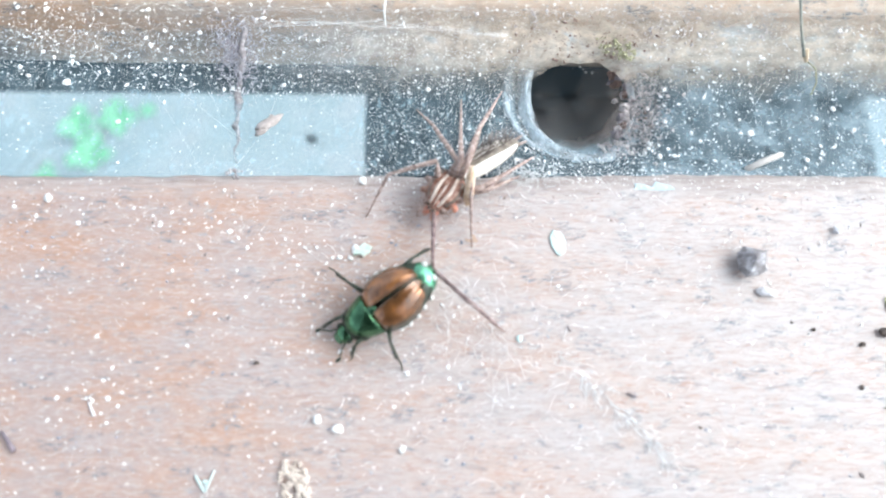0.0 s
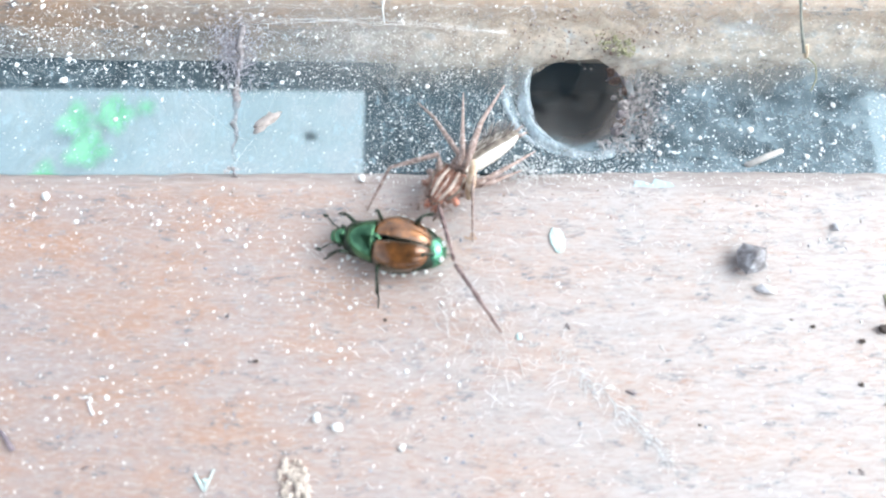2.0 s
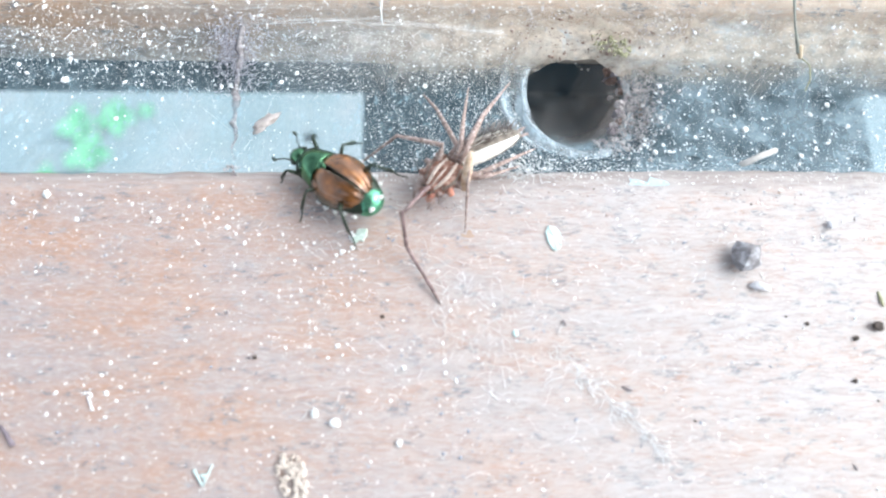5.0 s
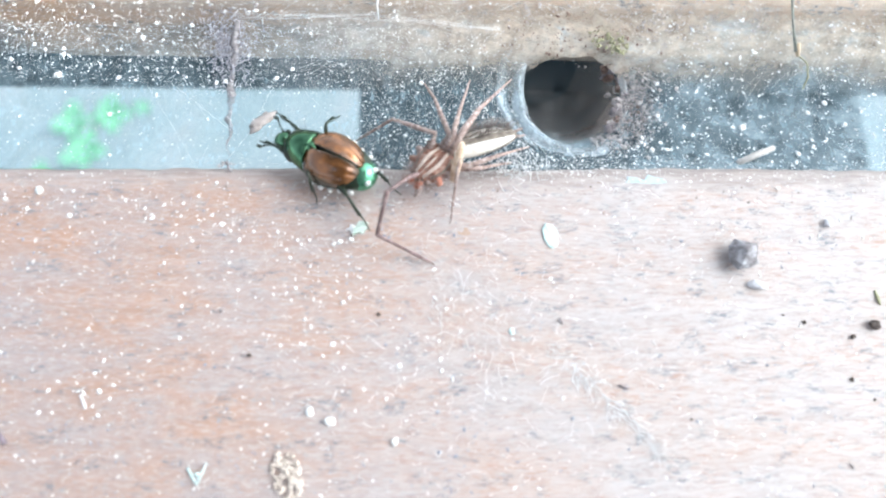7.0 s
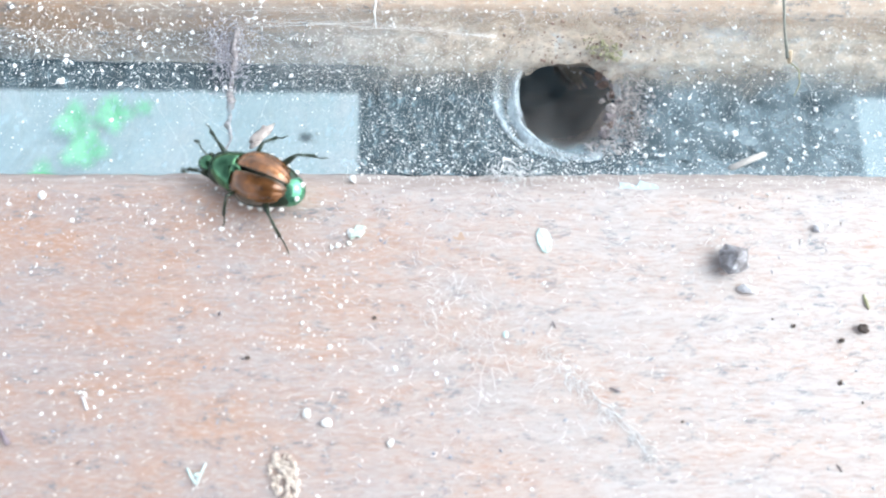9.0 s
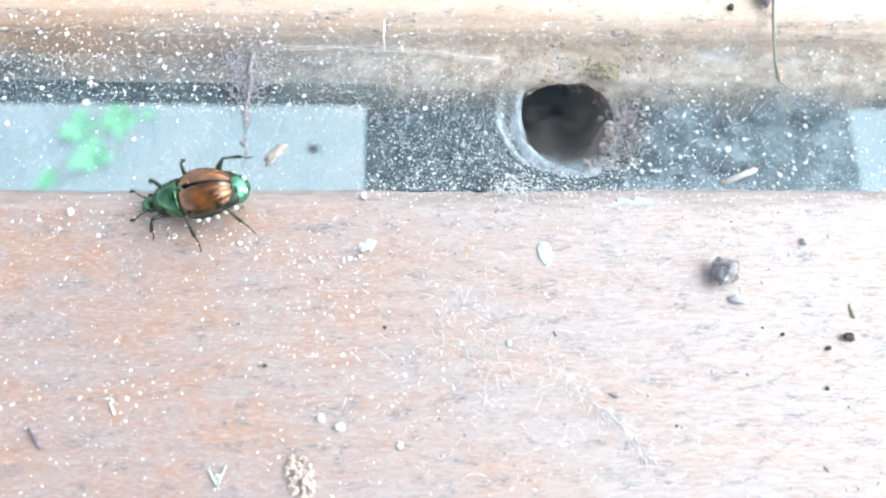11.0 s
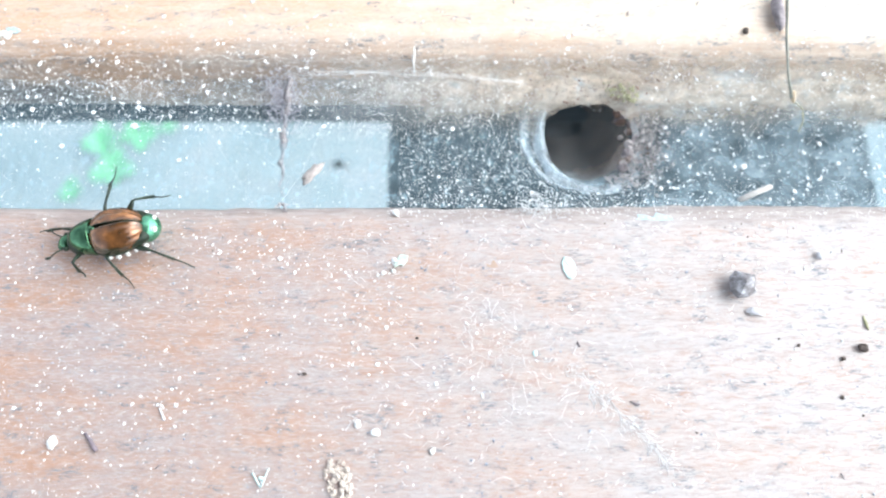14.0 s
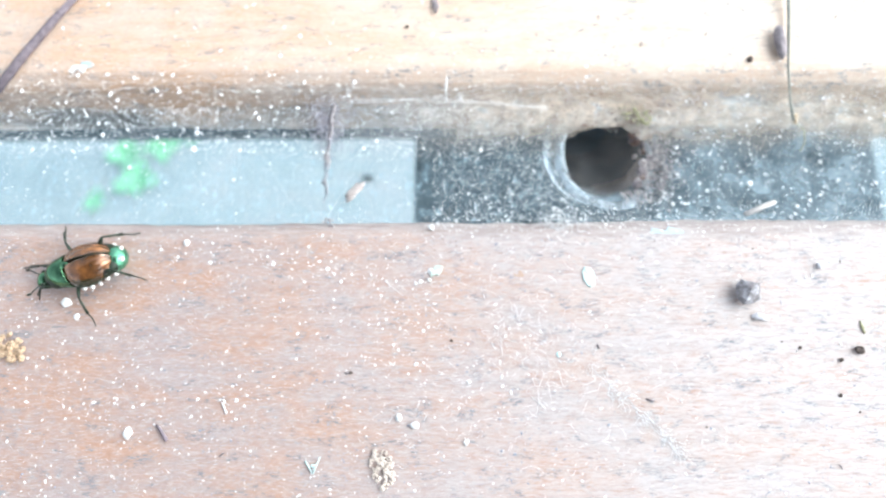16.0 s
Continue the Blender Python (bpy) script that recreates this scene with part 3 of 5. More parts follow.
def specks(places, seed):
    r = random.Random(seed)
    v, f = [], []
    for x, y, z, s in places:
        k = len(v)
        a, e = r.uniform(0, 6.28), r.uniform(0.6, 1.5)
        ca, sa = math.cos(a), math.sin(a)
        for dx, dy, dz in ((1, 0, 0), (0, 1, 0), (-1, 0, 0), (0, -1, 0), (0, 0, 0.5), (0, 0, -0.5)):
            px, py = dx * s * e * r.uniform(0.7, 1.2), dy * s / e * r.uniform(0.7, 1.2)
            v.append((x + px * ca - py * sa, y + px * sa + py * ca, z + dz * s))
        f += [tuple(k + i for i in q) for q in ((0, 1, 4), (1, 2, 4), (2, 3, 4), (3, 0, 4), (1, 0, 5), (2, 1, 5), (3, 2, 5), (0, 3, 5))]
    return v, f


rng = random.Random(21)
pl = []
while len(pl) < 16000:
    x, y = rng.uniform(-82, 82), rng.uniform(0.9, 16.9)
    if math.hypot(x - HX, y - HY) < HR + 0.4:
        continue
    if (x > 20 and rng.random() < 0.66) or (x < -7 and y < 11 and rng.random() < 0.86):
        continue
    s = min(0.26, 0.02 + rng.expovariate(1 / 0.031)) if x > 20 else min(0.27, 0.018 + rng.expovariate(1 / 0.026))
    pl.append((x, y, sheet_z(x, y) + 0.5 * math.sin(math.pi * (y - 0.8) / 16.3) + rng.uniform(-0.1, 0.5), s))
fine = []
while len(fine) < 26000:
    x, y = rng.uniform(-70, 70), rng.uniform(0.9, 16.9)
    if math.hypot(x - HX, y - HY) < HR + 0.6 or (x < -7 and y < 10.5 and rng.random() < 0.93) or (x > 20 and rng.random() < 0.4):
        continue
    fine.append((x, y, sheet_z(x, y) + rng.uniform(-0.1, 0.6), rng.uniform(0.014, 0.034)))
climbers, grime = [], []
while len(climbers) < 7000:
    x, y = rng.uniform(-75, 70), rng.gauss(17.3, 2.4)
    if not 12 < y < 24 or math.hypot(x - HX, y - HY) < HR + 0.7:
        continue
    s = min(0.24, 0.018 + rng.expovariate(1 / 0.03))
    climbers.append((x, y, climb_z(x, y) + rng.uniform(-0.1, 0.3), s))
while len(climbers) < 10500:
    x, y = rng.uniform(-75, 4), rng.gauss(16.6, 2.2)
    if 11.5 < y < 22:
        climbers.append((x, y, climb_z(x, y) + rng.uniform(-0.1, 0.4), rng.uniform(0.02, 0.075)))
while len(grime) < 1500:
    x, y = rng.uniform(-75, 70), rng.gauss(18.3, 1.9)
    if not 13 < y < 24 or math.hypot(x - HX, y - HY) < HR + 0.6:
        continue
    grime.append((x, y, climb_z(x, y) + rng.uniform(-0.1, 0.2), min(0.25, 0.03 + rng.expovariate(1 / 0.045))))
while len(grime) < 2100:
    x, y = rng.gauss(21, 8), rng.gauss(17.6, 1.3)
    if not 13 < y < 22 or math.hypot(x - HX, y - HY) < HR + 0.5:
        continue
    grime.append((x, y, climb_z(x, y) + rng.uniform(-0.1, 0.3), min(0.3, 0.03 + rng.expovariate(1 / 0.05))))
for _ in range(80):
    x, y = rng.uniform(-62, -14), rng.uniform(11.5, 21)
    climbers.append((x, y, climb_z(x, y) + 0.25, rng.uniform(0.12, 0.36)))
for _ in range(120):
    x, y = rng.uniform(23, 60), rng.uniform(3, 18)
    climbers.append((x, y, (climb_z(x, y) if y > 15 else sheet_z(x, y) + 0.5) + 0.2, rng.uniform(0.09, 0.3)))
tagged(part("edge_dust", specks(climbers, 9), M_DUST, web, "white dust on the silk over the board edge", False), kind="stuff")
tagged(part("edge_grime", specks(grime, 10), M_MAUVE, web, "brown-grey dirt on the silk over the board edge", False), kind="stuff")
rim_dirt, hem_dust = [], []
while len(rim_dirt) < 1500:
    a, d = rng.uniform(-1.25, 2.5), HR - 0.5 + abs(rng.gauss(0, 2.3))
    if a > 1.3:
        d = HR - 0.2 + abs(rng.gauss(0, 0.8))
    x, y = HX + d * math.cos(a), HY + d * math.sin(a)
    if y > 16.5 or y < 1.5:
        continue
    rim_dirt.append((x, y, sheet_z(x, y) + rng.uniform(0.1, 0.9), min(0.28, 0.03 + rng.expovariate(1 / 0.05))))
while len(hem_dust) < 2600:
    x, y = rng.uniform(-8, 70), rng.gauss(0.5, 0.8)
    z = (-2.6 + math.sqrt(max(0.0, 6.76 - (y + 1.9) ** 2)) if -1.9 < y < 0.6 else -1.7) if y > -1.9 else 0.0
    hem_dust.append((x, y, max(z, sheet_z(x, max(0.8, y))) + 0.1, min(0.22, 0.015 + rng.expovariate(1 / 0.028))))
crust = []
while len(crust) < 380:
    x, y = rng.gauss(HX + 1.0, 4.2), rng.gauss(16.4, 1.1)
    if 14.2 < y < 20 and math.hypot(x - HX + 0.6, y - HY + 3.7) > HR + 0.5:
        crust.append((x, y, climb_z(x, y) + rng.uniform(-0.05, 0.25), min(0.26, 0.025 + rng.expovariate(1 / 0.05))))
tagged(part("rim_crust", specks(crust, 16), M_RUST, web, "rusty brown dirt above the funnel mouth", False), kind="stuff")
tagged(part("rim_dirt", specks(rim_dirt, 14), M_MAUVE, web, "brown-grey grains of dirt on the funnel rim", False), kind="stuff")
tagged(part("hem_dust", specks(hem_dust, 15), M_DUST, web, "white dust along the near board edge", False), kind="stuff")
tagged(part("fine_dust", specks(fine, 7), M_DUST, web, "powdery fine white dust in the silk", False), kind="stuff")
tagged(part("dust_grain", specks(pl, 1), M_DUST, web, "white dust caught in the silk", False), kind="stuff")

pl = []
heaps = [(rng.uniform(-50, 4), rng.uniform(-29, -3)) for _ in range(16)]
while len(pl) < 420:
    hx, hy = heaps[len(pl) % 16]
    x, y = rng.gauss(hx, 2.2), rng.gauss(hy, 1.0)
    s = min(0.34, 0.03 + rng.expovariate(1 / 0.06))
    if y < -1.2:
        pl.append((x, y, 0.3 * s + 0.02, s))
while len(pl) < 5200:
    x, y = rng.uniform(-72, 60), rng.uniform(-34, 0.0)
    if rng.random() > (0.95 if x < -8 else 0.4):
        continue
    s = min(0.34, 0.018 + rng.expovariate(1 / 0.034))
    pl.append((x, y, 0.3 * s + (-0.6 if y > -0.7 else 0.02), s))
while len(pl) < 5900:
    x, y = rng.uniform(-75, 60), rng.uniform(18.0, 40)
    s = min(0.34, 0.04 + rng.expovariate(1 / 0.055))
    pl.append((x, y, 0.3 * s + (-0.5 if y < 18.8 else 0.02), s))
while len(pl) < 7600:
    x, k = rng.uniform(-75, 70), rng.random()
    y, z = (18.9 - 1.8 * k, -3.2 - 7.5 * k) if rng.random() < 0.7 else (19.1 + 3.0 * (1 - math.cos(k * 1.4)), -3.0 + 3.0 * math.sin(k * 1.4))
    pl.append((x, y, z, min(0.22, 0.02 + rng.expovariate(1 / 0.03))))
thing("dust", specks(pl, 2), M_DUST, "fine white dust scattered over the boards", "dust", smooth=False, kind="stuff")

# ---- small things on the boards and in the web ----
st = empty("stone", "dark grey angular stone lying on the board", "stone", (29.5, -8.5, 0))
part("body", ball(1.65, 1.4, 1.25, (0, 0, 1.0), 10, 7, 0.42, 5.2, 1.0), M_STONE, st, "", False)
thing("pebble", chip(1.1, 0.45, 0.35, 4.0), M_ASH, "small flat grey pebble on the board", "pebble", (31.1, -11.4, 0), -8, False)
for k, (x, y, s) in enumerate(((41.8, -15.2, 0.75), (39.6, -16.3, 0.36), (38.9, -20.2, 0.27), (23.6, -23.6, 0.18), (33.2, -14.2, 0.16), (35.2, -14.9, 0.26), (40.8, -22.0, 0.15), (34.0, 22.0, 0.55), (-4.6, -14.0, 0.25), (-16.1, -17.6, 0.3))):
    thing("soil_crumb", chip(s * 0.8, s * 0.68, s * 0.5, k + 0.5), M_SOIL, "tiny dark crumb of soil on the board", "crumb", (x, y, 0), 40 * k, False, "dark crumbs")
for k, (x, y, a, l) in enumerate(((-18.8, -13.5, 70, 0.28), (-16.5, -17.7, -15, 0.35), (12.2, -14.7, 115, 0.35), (-21.3, -7.6, 40, 0.28), (37.7, -27.8, -60, 0.35), (-30.0, -26.5, 35, 0.4), (20.3, 24.4, 80, 0.4), (28.8, 25.8, 60, 0.35), (6.7, 26.0, 100, 0.3), (15.0, 28.5, 85, 0.4), (46.0, 28.2, 50, 0.5))):
    thing("fleck", tube([(-l, 0, 0.1), (0.1 * l, 0.14 * l, 0.14), (l, -0.08 * l, 0.1)], [0.04, 0.09, 0.03], 6), M_TWIG if k == 2 else M_GRIME, "tiny dark splinter lying on the board", "splinter", (x, y, 0), a, group="dark flecks")
thing("crumb", join(*clump(9, 0.7, 3, 0.3)), M_GRIME, "small grey crumb of dirt on the board", "crumb", (-6.7, 30.2, 0), 20, False)
thing("soil_crumb", chip(0.3, 0.22, 0.2, 3.3), M_SOIL, "tiny dark crumb of soil on the board", "crumb", (-10.3, 27.2, 0), 20, False, "dark crumbs")
scrap = empty("lichen_scrap", "pale blue-white scrap of lichen on the board", "lichen", (-52.5, 21.5, 0), 15)
for k, (x, y, r) in enumerate(((0, 0, 0.55), (0.9, 0.3, 0.42), (-0.8, 0.25, 0.4), (0.3, 0.6, 0.3), (-1.5, -0.1, 0.28))):
    part("flake", plate(r * 1.3, r, 0.16, 40 + k, 11, 0.8), M_SCRAP if k % 2 else M_CHALK, scrap, "", False).location = (x * MM, y * MM, 0)
thing("crumb", join(*clump(16, 0.75, 9, 0.17)), M_STRAND, "small grey tuft of dirt at the board edge", "crumb", (-19.5, 0.6, -1.0), 80, False)
thing("fibre", tube([(0.05, -1.6, -1.0), (-0.1, -0.4, -0.1), (0.05, 0.5, 0.35), (0.0, 1.3, 0.5)], [0.07, 0.1, 0.1, 0.06], 6), M_CHALK, "short white fibre standing on the far board edge", "fibre", (-5.1, 18.6, -0.3))
thing("leaf_sliver", ball(0.2, 0.8, 0.1, (0, 0, 0.12), 10, 8, 0.2, 2.0), M_MOSS, "thin green leaf sliver on the board", "leaf", (42.6, -12.6, 0), 12)
thing("pebble", chip(0.55, 0.42, 0.3, 6.0), M_ASH, "small grey pebble on the board", "pebble", (38.8, -5.3, 0), 20, False)
thing("twig", tube([(-0.5, 0.2, 0.12), (0.1, -0.1, 0.16), (0.5, -0.1, 0.1)], [0.06, 0.1, 0.06], 6), M_TWIG, "tiny reddish bit of twig on the board", "twig", (17.6, -20.7, 0))
fl = thing("flake", plate(0.72, 1.3, 0.22, 6, 17, 0.25), M_MINT, "pale mint-blue oval flake on the board", "flake", (11.6, -6.5, 0), 12, False)
for k, (x, y, s) in enumerate(((-8.75, -23.4, 0.5), (-10.5, -22.6, 0.42), (-40.7, -24.2, 0.6), (-49.8, -9.4, 0.65), (-48.4, -11.1, 0.4), (-7.0, -0.3, 0.42), (-36.4, -2.2, 0.42), (-3.0, -25.2, 0.33))):
    thing("white_chip", chip(s, s * 0.9, s * 0.55, k + 9.5), M_CHALK, "small white chip lying on the board", "chip", (x, y, -0.35 if y > -0.5 else 0), 60 * k, False, "white chips")
for k, (x, y, s) in enumerate(((-0.6, 11.9, 0.38), (34.8, 7.2, 0.55), (23.9, 3.9, 0.42), (42.4, 9.1, 0.4), (-38.4, 11.6, 0.5), (44.5, 10.2, 0.36), (29.0, 6.2, 0.33), (-46.5, 9.0, 0.4), (-33.0, 7.5, 0.34), (8.5, 3.2, 0.3), (39.5, 3.4, 0.36), (31.5, 9.5, 0.3))):
    thing("white_chip", chip(s * 0.8, s * 0.75, s * 0.45, k + 31.5), M_CHALK, "white grain caught in the dusty web", "chip", (x, y, sheet_z(x, y) + 0.3), 50 * k, False, "white grains in the web")
thing("splinter", join(tube([(-0.9, 0.3, 0.2), (0.2, -0.9, 0.25)], [0.13, 0.08], 5), tube([(0.2, -0.9, 0.25), (0.6, 1.0, 0.2)], [0.12, 0.06], 5), ball(0.38, 0.22, 0.1, (0.1, -0.1, 0.2), 8, 5, 0.5)), M_MINT, "white-green forked splinter on the board", "splinter", (-19.9, -27.6, 0), -10)

for x, y, n, r, seed, size, mat, turn, label in (
        (-12.3, -28.0, 110, 1.75, 4, 0.22, M_TAN, 15, "pale tan clump of dried crumbs on the board"),
        (-55.7, -14.6, 40, 1.8, 8, 0.36, M_YELLOW, 60, "yellow-brown clump of dried crumbs on the board")):
    heap = empty("dirt_clump", label, "clump", (x, y, 0), turn)
    for g in clump(n, r, seed, size):
        part("crumb", g, mat, heap, "", False)
thing("twig", tube([(-0.6, 0.8, 0.22), (0.0, 0.1, 0.25), (0.7, -0.9, 0.2)], [0.14, 0.2, 0.24], 7), M_TWIG, "short dark bit of twig on the board", "twig", (-37.0, -24.1, 0))
thing("twig", tube([(-0.3, 0.6, 0.15), (0.3, -0.6, 0.15)], [0.08, 0.14], 6), M_ASH, "short faded bit of twig on the board", "twig", (-30.2, -21.5, 0))
thing("twig", tube([(-4.5, -7.6, 0.5), (-1, -1.6, 0.75), (2.2, 3.6, 0.8), (5, 8, 0.7)], [0.62, 0.55, 0.5, 0.4], 9), M_TWIG, "dark thin twig lying on the far board", "twig", (-59.0, 24.6, 0))
thing("resin_spot", plate(0.65, 0.85, 0.03, 3, 17, 0.9), M_RESIN, "small ochre resin spot on the board", "resin", (3.4, -6.6, 0), 0, False)
thing("flake", plate(1.9, 0.85, 0.05, 5, 19, 0.8), M_SCRAP, "thin pale blue scrap on the board edge", "scrap", (21.6, -1.4, -0.25), -10, False)
thing("flake", ball(0.3, 0.35, 0.1, (0, 0, 0.08), 8, 5), M_MINT, "tiny mint-green flake on the board", "flake", (7.6, -15.6, 0))
thing("pale_stick", tube([(-2.15, -0.9, 0), (-2.05, -0.86, 0), (0, 0.05, 0.1), (1.85, 0.78, 0.06), (1.95, 0.82, 0.05)], [0.2, 0.34, 0.36, 0.32, 0.2], 8), M_STRAW, "pale straw stick caught in the web", "stick", (34.4, 2.9, -3.0))
wood_chip = thing("wood_chip", join(ball(1.4, 0.5, 0.1, (0, 0, 0), 16, 8, 0.9, 7.0, 2.2), ball(0.7, 0.3, 0.12, (-1.1, -0.5, 0), 10, 6, 0.9, 2.0, 2.0)), M_PINK, "pale pink wood chip caught in the web", "chip", (-17.2, 6.8, -3.5), 32)
rng = random.Random(77)
strand_pts, strand_r = [], []
for k in range(22):
    f = k / 21
    y = 1.6 - 13.0 * f
    x = 0.5 - 2.4 * math.sin(1.7 * f) + 0.9 * f * f + rng.gauss(0, 0.12)
    strand_pts.append((x, y, 1.2 - 7.0 * math.sin(min(1.4, 1.6 * f)) + 1.6 * f * f + rng.gauss(0, 0.08)))
    strand_r.append((0.2 + 0.3 * rng.random()) * (1 if f < 0.75 else max(0.12, (1 - f) * 2.4)))
strand = thing("silk_strand", tube(strand_pts, strand_r, 8), M_STRAND, "grimy grey strand of debris hanging in the web", "strand", (-20.2, 15.2, -2.5))
tuft = []
for _ in range(650):
    x, y = rng.gauss(-0.7, 1.2), rng.gauss(-0.4, 1.5)
    a, l = rng.uniform(0, 6.28), rng.uniform(0.2, 0.8)
    z = -0.9 + 0.55 * (y + 1)
    tuft.append(tube([(x, y, z), (x + 0.5 * l * math.cos(a), y + 0.5 * l * math.sin(a) + rng.gauss(0, 0.1), z + 0.15), (x + l * math.cos(a), y + l * math.sin(a), z)], [0.02, 0.05, 0.02], 5))
tagged(part("fluff", join(*tuft), M_FLUFF, strand, "mauve-white fluff"), kind="stuff")
hang = empty("dried_husk", "small dark husk hanging on a silk thread", "husk", (-23.6, 30.4, -63.3))
part("body", ball(1.2, 0.8, 0.7, (0, 0, 0), 12, 8, 0.4, 5.0, 1.5), M_HUSK, hang)
part("thread", tube([(0, 0, 0), (0.5, 6, 5.0)], 0.05, 5), M_THREAD, hang)
for k, (a, l) in enumerate(((20, 3.0), (75, 2.2), (140, 2.6), (200, 2.4), (250, 2.0), (330, 3.4))):
    d = Vector((math.cos(radians(a)), math.sin(radians(a)), 0))
    part("leg", tube([tuple(0.6 * d), tuple(0.55 * l * d + Vector((0, 0, 0.7))), tuple(l * d)], [0.16, 0.12, 0.07], 5), M_HUSK, hang)
thing("moss_tuft", join(*clump(70, 1.9, 6, 0.2)), M_MOSS, "olive green moss tuft on the board edge", "moss", (19.6, 15.9, -3.0), 60, False)
stem = empty("dead_stem", "dried grey seed stem with a husk hanging over the board edge", "stem", (38.6, 21.0, 0))
part("stalk", tube([(1.4, 13, 1.2), (0.9, 7, 0.8), (0.0, 0, 0.5), (0.2, -4.0, -0.6), (1.4, -6.2, -2.6)], [0.34, 0.24, 0.16, 0.12, 0.2], 8), M_STEM, stem)
part("husk", ball(0.75, 2.4, 0.7, (-0.7, 3.2, 0.8), 12, 9, 0.3, 2.0), M_GRIME, stem, "grey pointed husk")
part("tip", tube([(1.4, -5.6, -2.2), (1.8, -6.6, -3.0)], [0.36, 0.2], 7), M_OCHRE, stem, "ochre tip")
part("tendril", tube([(1.8, -6.4, -3.0), (3.0, -7.2, -3.4), (3.2, -8.6, -3.9), (2.7, -9.8, -4.4)], 0.09, 6), M_MOSS, stem)
debris = empty("debris", "brown-grey dirt and silk debris on the rim of the funnel", "debris", (23.2, 10.0, -7.0))
for g in clump(24, 3.2, 12, 0.22):
    part("crumb", g, (M_MAUVE, M_GRIME, M_MAUVE, M_HUSK)[len(debris.children) % 4], debris, "", False)
q = random.Random(45)
for k in range(26):
    a, d = radians(q.uniform(-48, 42)), HR - 0.2 - abs(q.gauss(0, 0.7))
    r = q.uniform(0.25, 0.75)
    part("crumb", ball(r, r * 0.85, r * 0.8, (HX + d * math.cos(a) - 23.2, HY + d * math.sin(a) - 10.0, q.uniform(-1.6, 0.4)), 9, 6, 0.8, q.uniform(0, 9), 1.7), (M_MAUVE, M_RUST, M_GRIME)[k % 3], debris, "", False)
q = random.Random(44)
gs = []
for _ in range(420):
    a, d = q.uniform(0, 6.28), q.random() ** 0.6
    x, y = 3.2 * d * math.cos(a) - 0.4, 5.6 * d * math.sin(a) + 0.8
    if math.hypot(x + 23.2 - HX, y + 10.0 - HY) < HR - 0.5:
        continue
    z, l, b = q.uniform(-0.2, 1.2), q.uniform(0.3, 1.4), q.uniform(0, 6.28)
    gs.append(tube([(x, y, z), (x + 0.5 * l * math.cos(b), y + 0.5 * l * math.sin(b) + q.gauss(0, 0.15), z + q.gauss(0.1, 0.15)), (x + l * math.cos(b + 0.5), y + l * math.sin(b + 0.5), z)], [0.03, q.uniform(0.02, 0.08), 0.02], 4))
tagged(part("fluff", join(*gs), M_MAUVE, debris, "mauve-grey fluff of silk and dirt", False), kind="stuff")
# gritty specks along the worn edge of the near board
rng = random.Random(57)
gr = []
for _ in range(900):
    x, y = rng.uniform(-60, 48), -0.9 - abs(rng.gauss(0, 2.2))
    gr.append((x, y, 0.02 - (0.25 if y > -1.6 else 0), min(0.2, 0.015 + rng.expovariate(1 / 0.03))))
thing("grit", specks(gr, 5), M_HUSK, "tiny brown grit along the worn board edge", "grit", smooth=False, kind="stuff")
rng = random.Random(58)
gr = []
while len(gr) < 2600:
    x, y = rng.uniform(-62, 50), rng.uniform(-34, -1.5)
    if noise.noise(Vector((x * 0.12, y * 0.2, 6.0))) > rng.uniform(-0.5, 0.4):
        gr.append((x, y, 0.03, min(0.2, 0.02 + rng.expovariate(1 / 0.035))))
thing("grit", specks(gr, 6), M_SLATE, "tiny blue-grey grit scattered over the board", "grit", smooth=False, kind="stuff")
# threads of silk stuck to the near board
rng = random.Random(31)
gs = []
for k in range(250):
    f = rng.random()
    w = rng.gauss(0, 0.14 + 0.25 * (1 - f))
    x, y = 11 + 9.8 * f + w, -16.7 - 9.9 * f + w + rng.gauss(0, 0.1)
    a = rng.gauss(-0.79, 0.7)
    l = rng.uniform(0.3, 1.5)
    gs.append(tube([(x, y, 0.03), (x + l * 0.5 * math.cos(a), y + l * 0.5 * math.sin(a) + rng.gauss(0, 0.1), 0.06), (x + l * math.cos(a), y + l * math.sin(a), 0.03)], rng.uniform(0.008, 0.024), 4))
for k in range(170):
    x, y = rng.gauss(4, 2.4), rng.gauss(-14, 3.2)
    a = rng.uniform(0, 6.28)
    l = rng.uniform(0.5, 1.8)
    gs.append(tube([(x, y, 0.03), (x + l * 0.5 * math.cos(a), y + l * 0.5 * math.sin(a) + rng.gauss(0, 0.25), 0.07), (x + l * math.cos(a), y + l * math.sin(a), 0.03)], 0.008, 4))
for k in range(420):
    x, y = rng.uniform(-14, 30), rng.uniform(-29, -1.5)
    a, l, c = rng.gauss(0, 0.5), rng.uniform(0.25, 1.1), rng.gauss(0, 0.2)
    gs.append(tube([(x, y, 0.03), (x + l * 0.5 * math.cos(a), y + l * 0.5 * math.sin(a) + c, 0.07), (x + l * math.cos(a), y + l * math.sin(a), 0.03)], rng.uniform(0.009, 0.02), 4))
for k in range(110):
    x, y = rng.gauss(8.8, 1.3), rng.gauss(0.4, 0.8)
    a, l = rng.uniform(0, 6.28), rng.uniform(0.4, 1.6)
    z = -0.5 if y > -0.6 else -0.1
    gs.append(tube([(x, y, z), (x + l * 0.5 * math.cos(a), y + l * 0.5 * math.sin(a) + rng.gauss(0, 0.2), z + 0.25), (x + l * math.cos(a), y + l * math.sin(a), z - 0.2)], rng.uniform(0.012, 0.03), 4))
